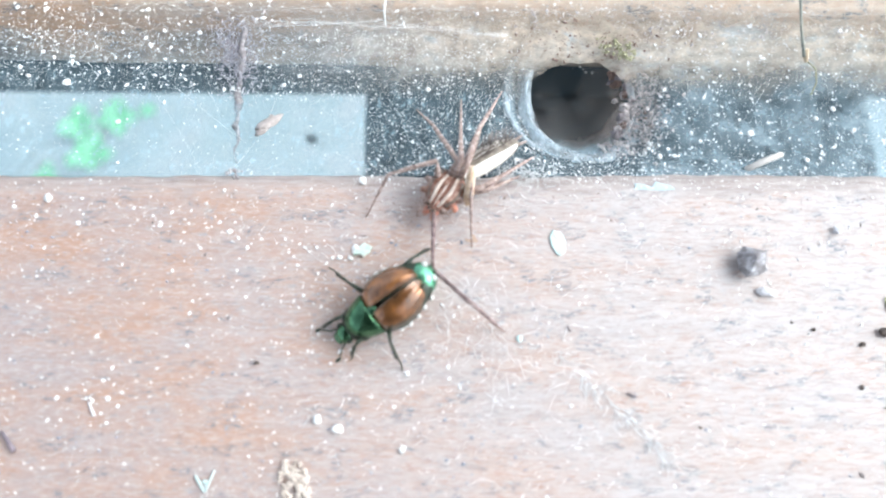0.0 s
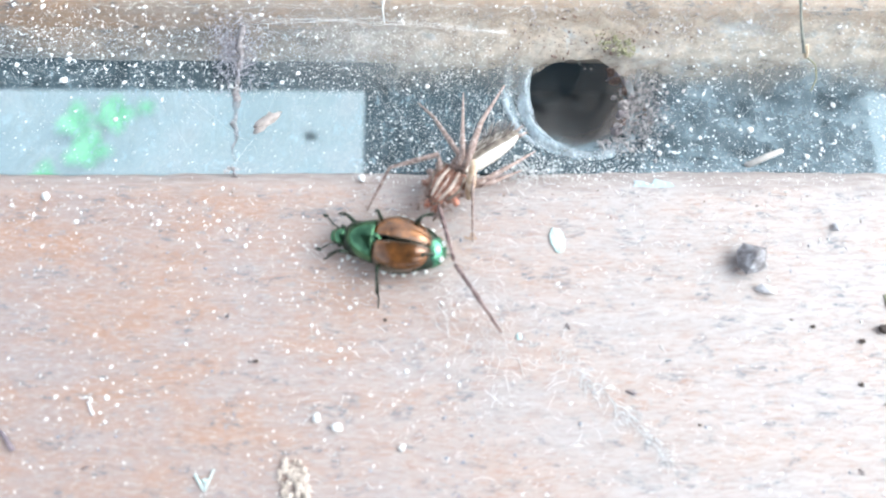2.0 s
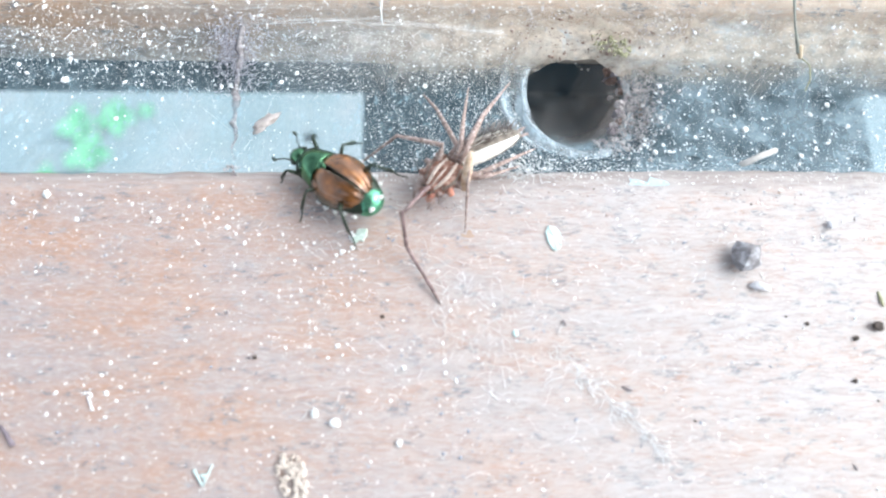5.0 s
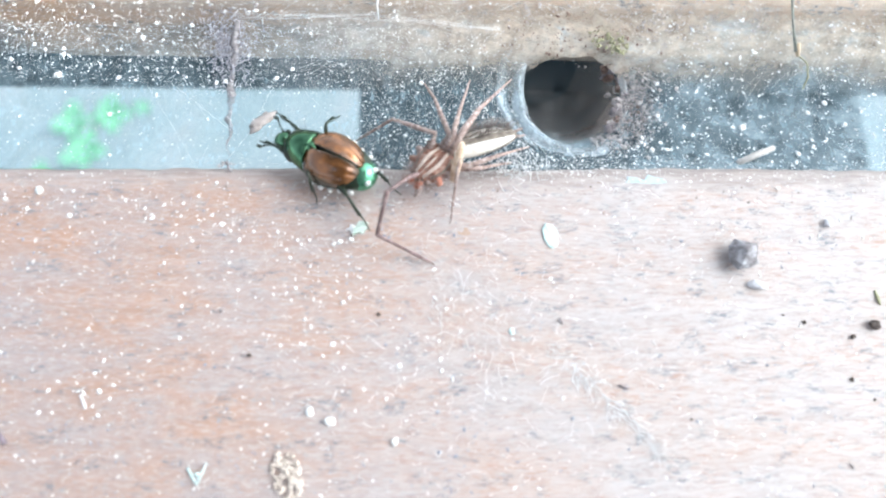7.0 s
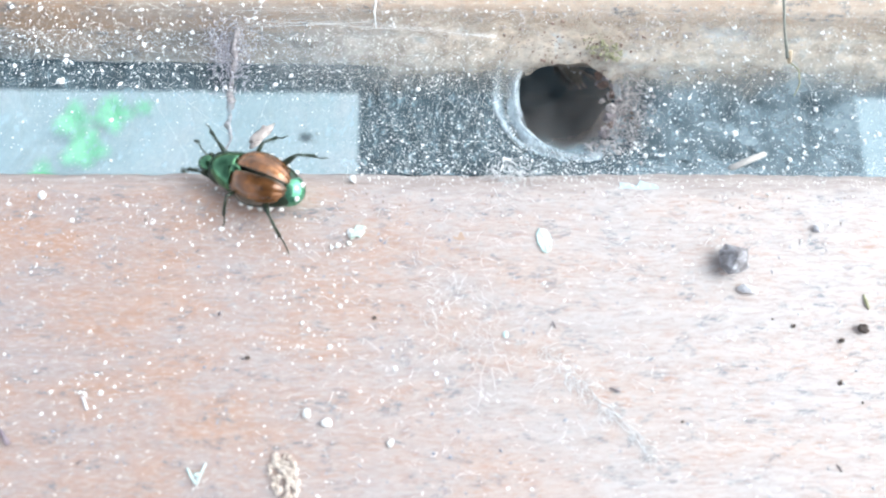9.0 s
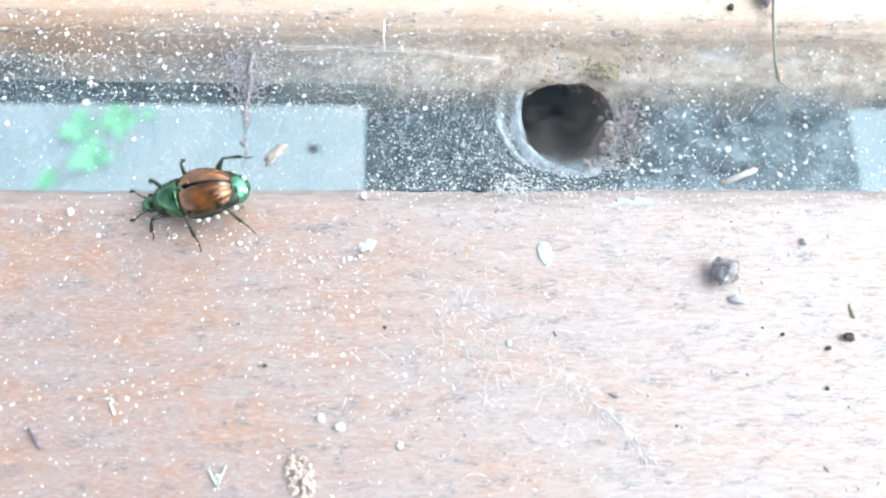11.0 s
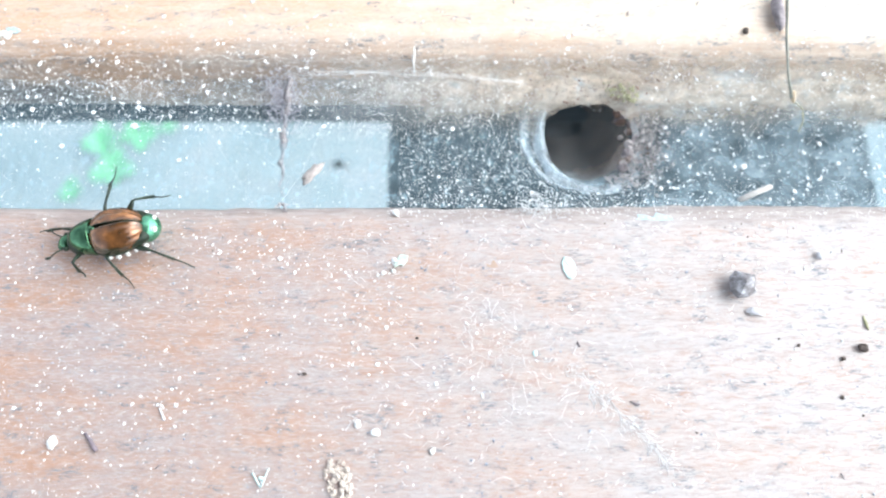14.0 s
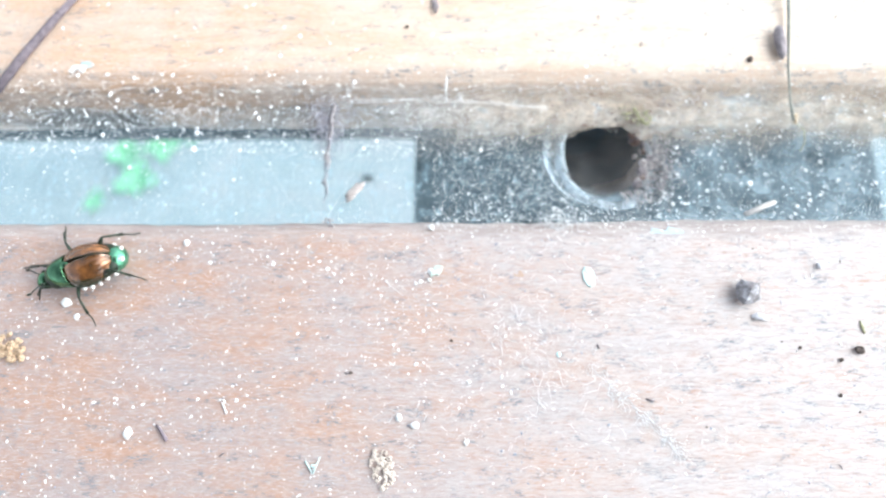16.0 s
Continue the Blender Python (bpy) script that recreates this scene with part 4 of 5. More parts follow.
for k in range(52):
    cx, cy = ((rng.gauss(1.5, 1.0), rng.gauss(-13.5, 2.2)), (rng.gauss(6.3, 1.2), rng.gauss(-16, 1.6)), (rng.gauss(10.5, 1.6), rng.gauss(-17.5, 1.2)), (rng.uniform(-12, 24), rng.uniform(-28, -3)))[k % 4]
    a, bend, l = rng.uniform(0, 6.28), rng.gauss(0, 0.8), rng.uniform(0.8, 2.4)
    pts = []
    for i in range(8):
        pts.append((cx, cy, 0.05 + 0.12 * math.sin(math.pi * i / 7)))
        a += bend / 7 + rng.gauss(0, 0.12)
        cx, cy = cx + l / 7 * math.cos(a), cy + l / 7 * math.sin(a)
    gs.append(tube(pts, rng.uniform(0.011, 0.022), 4))
thing("stray_silk", join(*gs), M_THREAD, "stray white silk fibres stuck to the board", "silk", kind="stuff")

# a pale crumb heap that the beetle drags a little
heap = empty("lichen_crumb", "pale greenish lichen crumb with silk on the board", "lichen", (-6.9, -7.3, 0))
part("flake", plate(0.95, 0.6, 0.3, 13, 13, 0.9), M_LICHEN, heap, "", False)
part("crumbs", join(*[ball(0.32 * c, 0.26 * c, 0.18 * c, (-0.6 - 0.40 * k + 0.3 * math.sin(7 * k), -0.05 - 0.2 * k + 0.35 * math.cos(5 * k), 0.12), 7, 5, 0.8, k, 2.0) for k, c in enumerate((1.2, 0.5, 0.9, 0.4, 1.0, 0.6, 0.5))]), M_CHALK, heap, "", False)


# ---- the beetle ----
HIPS = ((3.0, 1.2, 1.15), (0.8, 1.5, 1.15), (-1.6, 1.45, 1.15))
LEG_LENGTHS = ((1.9, 2.9), (2.3, 3.9), (2.9, 4.4))  # thigh, shin with foot


def beetle_thing():
    b = empty("beetle", "green and copper beetle with white side tufts walking on the board", "beetle")

    def dome(x, p):
        return math.sqrt(max(0.0, 1 - abs((x + 1.1) / 2.92) ** p))

    def w(x):
        return 2.52 * dome(x, 2.4) * (1 - 0.05 * max(0.0, -x - 0.6))

    def body_fn(u, v):
        x = -4.9 + 6.6 * v
        k = math.sqrt(max(0.0, 1 - ((x + 1.6) / 3.35) ** 2))
        a = 2 * math.pi * u
        return (x, 2.3 * k * math.cos(a), 1.75 + 1.15 * k * math.sin(a))
    part("abdomen", grid(24, 16, body_fn, True), M_BLACK, b, "black underside")

    for s in (1, -1):
        def wing(u, v):
            x = -1.1 + 2.91 * math.cos(math.pi * (0.02 + 0.96 * v)) * (1 - 0.10 * math.exp(-(u / 0.16) ** 2) * (v > 0.5)) - 0.25 * math.exp(-(u / 0.14) ** 2) * (v < 0.35)
            a = 0.02 + 1.75 * u
            rib = 1 + 0.022 * max(0.0, min(1.0, 2.6 * v - 0.9)) * math.cos(a * 16) * min(1, 6 * dome(x, 2.7) - 2.5 if dome(x, 2.7) > 0.42 else 0)
            gap = 0.04 + 0.22 * max(0, v - 0.6) ** 1.5 + 0.34 * max(0.0, 1 - v / 0.7) ** 1.6
            return (x, s * (gap + w(x) * math.sin(a) * rib), 1.65 + 2.1 * dome(x, 3.2) * math.cos(a) * rib)
        g = grid(64, 34, wing)
        if s < 0:
            g = (g[0], [q[::-1] for q in g[1]])
        e = part("wing_case", g, M_COPPER, b, "glossy copper-brown ribbed wing case")
        so = e.modifiers.new("shell", "SOLIDIFY")
        so.thickness, so.offset = 0.14 * MM, 0
        part("seam", tube([(p[0], p[1], p[2] + 0.02) for p in [wing(0.0, 0.12 + 0.78 * k / 20) for k in range(21)]], 0.055, 6), M_BLACK, e, "dark seam")
        edge = [wing(0.86, 0.08 + 0.84 * k / 24) for k in range(25)]
        part("rim", tube([(p[0], p[1] * 1.01, p[2]) for p in edge], 0.10, 6), M_BLACK, e, "dark green-black outer rim")
    # scutellum, a small shield behind the neck plate
    part("scutellum", ball(0.62, 0.55, 0.18, (1.15, 0, 3.3), 12, 6, power=1.3), M_GREEN, b, "green three-cornered shield")

    def pro(u, v):
        k = math.sqrt(max(0.0, 1 - abs((v - 0.30) / 0.76) ** 2.8))
        a = -1.9 + 3.8 * u
        return (1.35 + 2.75 * v + 0.25 * math.cos(a) * (0.4 - v), 2.05 * k * (1 - 0.40 * v) * math.sin(a), 1.55 + 1.85 * k * (1 - 0.18 * v) * math.cos(a))
    p = part("neck_plate", grid(36, 20, pro), M_GREEN, b, "metallic dark green neck plate")
    so = p.modifiers.new("shell", "SOLIDIFY")
    so.thickness, so.offset = 0.12 * MM, 0
    part("thorax", ball(1.45, 1.75, 1.3, (2.9, 0, 1.5), 18, 12), M_BLACK, b)
    hd = part("head", join(ball(0.85, 0.82, 0.7, (4.4, 0, 1.45), 18, 12, power=0.9), ball(0.55, 0.66, 0.32, (4.98, 0, 1.2), 14, 8, power=0.8)), M_GREEN, b, "metallic green head")
    for s in (1, -1):
        part("eye", ball(0.3, 0.26, 0.3, (4.45, s * 0.82, 1.6), 10, 8), M_BLACK, hd, "black eye")
        an = [(4.8, s * 0.7, 1.4), (5.4, s * 0.95, 1.6), (5.95, s * 1.45, 1.7)]
        part("antenna", join(tube(an, [0.09, 0.07, 0.08], 6), ball(0.34, 0.17, 0.15, (6.2, s * 1.6, 1.75), 8, 6)), M_BLACK, hd, "short clubbed antenna")
    part("tail", ball(1.55, 1.6, 1.25, (-3.72, 0, 1.42), 24, 16), M_GREEN_TAIL, b, "bright metallic green tail plate")
    for s in (1, -1):
        for k in range(5):
            x = 0.1 - 0.92 * k
            y = (w(x) if k < 4 else 1.75) * 0.99 + 0.22
            part("hair_tuft", ball(0.27, 0.25, 0.26, (x, s * y, 1.25), 8, 6, 0.7, k, 2.5), M_TUFT, b)
        part("hair_tuft", ball(0.24, 0.3, 0.24, (-4.9, s * 0.7, 2.1), 8, 6, 0.6, 3, 2.5), M_TUFT, b)
    legs = []
    for s in (1, -1):
        for k, (hip, (thigh, reach_out)) in enumerate(zip(HIPS, LEG_LENGTHS)):
            fat = (0.24, 0.24, 0.36)[k]
            L = part("leg", tube([(0, 0, 0), (0.3 * thigh, 0, 0.05), (0.7 * thigh, 0, 0.04), (thigh, 0, 0)], [0.16, fat, 0.8 * fat, 0.13], 9), M_BLACK, b, "dark green thigh")
            e = 0.54 * reach_out
            ankle = Vector((e, 0, 0.1))
            spines = [tube([(f * e, 0, 0.05), (f * e + 0.16, 0.26 * side, -0.02)], [0.05, 0.015], 4) for f in (0.3, 0.5, 0.7, 0.92) for side in (1, -1)]
            toes = [ankle.lerp(Vector((reach_out, 0, 0)), f) + Vector((0, 0.1 * s * math.sin(3.1 * f), -0.1 * math.sin(3.1 * f))) for f in (0, 0.2, 0.4, 0.6, 0.8, 1.0)]
            claws = [tube([tuple(toes[-1]), tuple(toes[-1] + Vector((0.22, 0.14 * side, -0.06)))], [0.045, 0.015], 4) for side in (1, -1)]
            S = part("shin", join(tube([(0, 0, 0), (0.5 * e, 0, 0.08), tuple(ankle)], [0.11, 0.13, 0.19], 8), *spines, tube([tuple(q) for q in toes], [0.1, 0.075, 0.07, 0.065, 0.06, 0.05], 6), *[ball(0.1, 0.1, 0.085, tuple(q), 6, 4) for q in toes[1:-1]], *claws), M_BLACK, L, "dark spiny shin with a jointed foot")
            S.location = (thigh * MM, 0, 0)
            legs.append((L, S, (hip[0], s * hip[1], hip[2]), thigh))
    return b, legs


beetle, beetle_legs = beetle_thing()


# ---- the spider ----
SP0 = (0.8, -2.1, -124.0)
SPZ = 2.0


def spider_thing():
    b = empty("spider", "reddish-brown long-legged spider with a cream-striped abdomen", "spider")
    part("carapace", join(ball(2.2, 1.8, 0.9, (-0.1, 0, 0), 22, 14, power=0.95), ball(0.9, 0.85, 0.75, (1.65, 0, 0.1), 14, 10)), M_CARA, b, "reddish-brown carapace")
    for s in (1, -1):
        part("stripe", tube([(-1.7, s * 0.5, 0.66), (0, s * 0.7, 0.78), (1.9, s * 0.45, 0.76)], [0.14, 0.22, 0.12], 7), M_STRIPE, b, "pale stripe")
        part("jaw", ball(0.75, 0.42, 0.7, (2.35, s * 0.42, -0.25), 12, 9), M_JAW, b, "orange-red jaw")
        part("feeler", tube([(2.1, s * 0.7, -0.1), (3.0, s * 1.1, 0.2), (3.5, s * 0.9, -0.6)], [0.16, 0.18, 0.12], 7), M_SPLEG, b, "pinkish feeler")
        for k in range(2):
            part("eye", ball(0.13, 0.13, 0.13, (2.35 - 0.25 * k, s * (0.25 + 0.3 * k), 0.55), 8, 6), M_BLACK, b)
    for s in (1, -1):
        for a in (28, 62, 96, 130):
            d = Vector((math.cos(radians(a)), s * math.sin(radians(a)), 0))
            part("hip", tube([tuple(0.9 * d + Vector((0, 0, -0.1))), tuple(1.7 * d + Vector((0, 0, 0.05))), tuple(2.35 * d)], [0.36, 0.40, 0.26], 8), M_JAW if s > 0 and a == 62 else M_CARA if a % 4 else M_SPLEG, b, "reddish-brown leg base")
        part("flank", tube([(-1.5, s * 1.15, 0.42), (0, s * 1.42, 0.42), (1.4, s * 1.0, 0.5)], [0.16, 0.22, 0.14], 7), M_ABDO, b, "dark side band")
    part("midline", tube([(-1.9, 0, 0.62), (0, 0, 0.9), (1.9, 0, 0.82)], [0.05, 0.09, 0.05], 6), M_STRIPE, b, "thin pale midline")
    ab = part("abdomen", ball(3.3, 1.2, 1.2, (-3.1, 0, 0.0), 24, 16), M_ABDO, b, "dark speckled abdomen")
    ab.location = (-1.6 * MM, 0, 0)
    ab.scale = (1.2, 1.0, 1.0)
    for s in (1, -1):
        def band(u, v, s=s):
            x = -0.7 - 5.3 * u
            k = math.sqrt(max(0.02, 1 - ((x + 3.1) / 3.3) ** 2))
            a = (0.15 if s > 0 else 0.9) + (1.5 if s > 0 else 0.3) * v * (1 - 0.6 * u) + 0.25 * u
            return (x, s * 1.26 * k * math.sin(a), 1.25 * k * math.cos(a))
        part("band", grid(16, 6, band), M_CREAM, ab, "broad cream side band")
        part("spinneret", tube([(-6.1, s * 0.25, 0), (-7.0, s * 0.4, 0)], [0.2, 0.08], 6), M_SPLEG, ab)
    for a in (-0.35, -0.75, -1.15):
        part("line", tube([(x, 1.22 * math.sqrt(1 - ((x + 3.1) / 3.3) ** 2) * math.sin(a), 1.22 * math.sqrt(1 - ((x + 3.1) / 3.3) ** 2) * math.cos(a)) for x in (-5.6, -4.6, -3.5, -2.4, -1.3)], [0.04, 0.07, 0.09, 0.09, 0.06], 5), M_CREAM, ab, "thin cream line")
    hairs = []
    q = random.Random(3)
    for _ in range(190):
        a, x = q.uniform(-1.6, 0.0), q.uniform(-5.6, -0.4)
        k = math.sqrt(max(0.02, 1 - ((x + 3.1) / 3.3) ** 2))
        p0 = Vector((x, 1.35 * k * math.sin(a), 1.3 * k * math.cos(a)))
        hairs.append(tube([tuple(p0), tuple(p0 + Vector((-0.8, 0.9 * math.sin(a), 0.7 * math.cos(a))))], [0.035, 0.01], 3))
    tagged(part("bristles", join(*hairs), M_HUSK, ab), kind="stuff")
    hairs = []
    for _ in range(330):
        a, x = q.uniform(-1.7, 1.7), q.uniform(-2.0, 3.0)
        k = math.sqrt(max(0.05, 1 - ((x - 0.3) / 2.9) ** 2))
        p0 = Vector((x, 1.7 * k * math.sin(a), 0.85 * k * math.cos(a) - 0.1))
        hairs.append(tube([tuple(p0), tuple(p0 + Vector((0.35 + 0.1 * x, 0.45 * math.sin(a) + q.gauss(0, 0.12), 0.35 * math.cos(a))))], [0.03, 0.01], 3))
    tagged(part("hair", join(*hairs), M_SPLEG, b, "fine pinkish hair"), kind="stuff")
    return b, ab


spider, abdomen = spider_thing()
spider.scale = (0.95, 0.95, 0.95)
spin = Matrix.Rotation(radians(-SP0[2]), 3, "Z")


def local(p):
    return spin @ (Vector(p) - Vector((SP0[0], SP0[1], SPZ)))


def sp_leg(points, radii):
    pts = [local(p) for p in points]
    hip = pts[0].copy()
    q = []
    for i, p in enumerate(pts):
        q.append(p - hip)
        if i < len(pts) - 1:
            q.append((p + pts[i + 1]) / 2 - hip)
    rr = []
    for i, r in enumerate(radii):
        rr.append(r)
        if i < len(radii) - 1:
            rr.append((r + radii[i + 1]) / 2 * 1.12)
    L = part("leg", tube([tuple(p) for p in q], rr, 8), M_SPLEG, spider, "banded brown leg")
    L.location = hip * MM
    hairs = []
    r = random.Random(len(points) + int(abs(points[-1][0] * 10)))
    for _ in range(26):
        i = r.randrange(1, len(q) - 1)
        f = r.random()
        p = q[i].lerp(q[i + 1], f)
        d = Vector((r.gauss(0, 1), r.gauss(0, 1), r.gauss(0, 1))).normalized() * 0.45
        hairs.append(tube([tuple(p), tuple(p + d)], [0.02, 0.008], 3))
    tagged(part("hair", join(*hairs), M_SPLEG, L), kind="stuff")
    return L, hip


R5 = (0.30, 0.28, 0.19, 0.07)
spider_legs = [
    sp_leg([(0.2, -1.0, 2.0), (0.0, 0.3, 4.0), (-4.7, -0.5, 2.4), (-7.0, -4.2, 0.1)], (0.34, 0.28, 0.17, 0.07)),
    sp_leg([(3.0, -3.4, 1.7), (3.3, -0.7, 4.8), (3.3, -2.8, 3.2), (3.5, -7.3, 0.1)], (0.2, 0.24, 0.15, 0.06)),
    sp_leg([(1.2, -0.6, 2.2), (2.0, 0.2, 4.2), (-0.3, 5.6, 0.5), (-2.0, 9.3, -3.8)], R5),
    sp_leg([(1.7, -0.8, 2.2), (2.3, 0.1, 4.5), (2.5, 4.2, 1.5), (3.0, 10.8, -4.2)], R5),
    sp_leg([(2.2, -1.0, 2.2), (3.0, 0.3, 4.5), (4.5, 5.1, 1.0), (7.6, 11.7, -4.0)], (0.34, 0.36, 0.24, 0.08)),
    sp_leg([(2.4, -2.3, 1.8), (5.0, -2.1, 2.6), (6.7, -1.0, 1.4), (8.7, 0.4, -0.4)], (0.26, 0.26, 0.17, 0.07)),
    sp_leg([(2.4, -1.8, 2.0), (4.3, -2.0, 2.8), (7.1, -0.2, 2.4), (10.4, 2.9, -1.4)], (0.28, 0.3, 0.2, 0.08)),
]
tan_leg, tan_hip = spider_legs[1]
knee = local((3.3, -0.7, 4.8)) - tan_hip
part("thigh", tube([tuple(f * knee + Vector((0, 0, 0.12))) for f in (0.0, 0.2, 0.5, 0.8, 1.02)], [0.3, 0.46, 0.48, 0.4, 0.26], 9), M_TANLEG, tan_leg, "pale tan thigh")
# the reaching front leg, in three jointed parts
reach = part("thigh", tube([(0, 0, 0), (2.0, 0, 0.35), (4.4, 0, 0.3), (6.8, 0, 0)], [0.18, 0.24, 0.19, 0.16], 8), M_SHIN, spider, "banded brown front thigh")
shin = part("shin", tube([(-0.1, 0, 0), (0.15, 0, 0), (1.5, 0, 0.1), (3.6, 0, 0.1), (5.2, 0, 0), (5.5, 0, 0)], [0.15, 0.23, 0.2, 0.18, 0.23, 0.15], 8), M_SHIN, spider, "thin dark front shin")
foot = part("foot", tube([(-0.15, 0, 0), (0.1, 0, 0), (1.8, 0, 0.05), (3.7, 0, 0.05), (3.95, 0, 0.05), (6.4, 0, 0)], [0.14, 0.2, 0.16, 0.15, 0.2, 0.08], 8), M_SHIN, spider, "thin dark front foot")


# ---- what moves ----
BEETLE = [
    (0, -4.36, -12.5, -145, 0.51, 0, 8),
    (0.3, -3.72, -11.21, -154, 0.4, 0, 6),
    (0.5, -4.66, -11.29, -158, 0.33, 0, 4),
    (0.8, -3.51, -11.84, -155, 0.3, 0, 3),
    (1, -3.84, -11.78, -156, 0.29, 0, 3),
    (1.3, -3.82, -10.84, -165, 0.31, 0, 4),
    (1.5, -3.61, -10.55, -168, 0.33, 0, 4),
    (1.7, -3.69, -6.43, -179, 0.26, 0, 2),
    (2, -4.16, -7.25, -190, 0.15, 0, 0),
    (2.3, -4.58, -6.83, -195, 0.26, 0, 2),
    (2.5, -4.9, -6.32, -204, 0.33, 0, 4),
    (2.8, -4.99, -5.27, -215, 0.78, 0, 14),
    (3, -5.08, -4.04, -216, 0.92, 0, 17),
    (3.3, -6.64, -3.25, -212, 0.81, 0, 15),
    (3.5, -7.02, -3, -222, 0.73, 0, 13),
    (3.8, -7.41, -2.51, -226, 0.71, 0, 12),
    (4, -7.61, -2.02, -228, 0.69, 0, 12),
    (4.2, -8.12, -2.9, -219, 0.66, 0, 11),
    (6.3, -9.22, 1.47, -214, 0.38, 0, 5),
    (6.5, -9.43, 0.79, -221, 0.38, 0, 5),
    (6.8, -9.81, 0.3, -215, 0.35, 0, 4),
    (7, -9.49, 0.4, -206, 0.33, 0, 4),
    (7.3, -9.51, 0.84, -212, 0.31, 0, 3),
    (7.5, -10.02, 1.06, -210, 0.29, 0, 3),
    (7.8, -11.43, 0.25, -204, 0.26, 0, 3),
    (8, -13.24, 0, -195, 0.25, 0, 2),
    (8.2, -13.54, 0.37, -197, 0.23, 0, 2),
    (8.4, -13.54, 1.04, -206, 0.22, 0, 1),
    (8.5, -14.74, 0.62, -199, 0.21, 0, 1),
    (8.7, -15.45, -0.71, -196, 0.19, 0, 1),
    (9, -16.26, -0.87, -199, 0.17, 0, 0),
    (9.2, -17.05, -0.69, -198, 0.15, 0, 0),
    (11.3, -23.99, -1.27, -168, 0.33, 9, 0),
    (11.5, -24.39, -1.29, -170, 0.33, 9, 0),
    (12, -25.95, -1.97, -158, 1.46, 27, 17),
    (12.3, -28.04, -1.72, -173, 0.66, 12, 6),
    (12.5, -28.87, -0.89, -173, 0.33, 9, 0),
    (12.8, -31.26, -1.89, -162, 0.47, 16, 0),
    (13, -31.26, -2.1, -167, 0.33, 9, 0),
    (13.3, -33.02, -2.28, -171, 0.33, 9, 0),
    (13.5, -34.19, -2.66, -179, 0.33, 9, 0),
    (14, -36.72, -3.45, -169, 0.33, 9, 0),
    (14.3, -38.61, -2.44, -177, 0.33, 9, 0),
    (14.5, -40.6, -3.29, -175, 0.33, 9, 0),
    (15, -43.14, -3.66, -171, 0.33, 9, 0),
    (15.3, -44.88, -4.24, -176, 0.33, 9, 0),
    (15.5, -46.57, -4.53, -172, 0.69, 9, 8),
    (16, -47.45, -5.82, -163, 0.33, 9, 0),
]
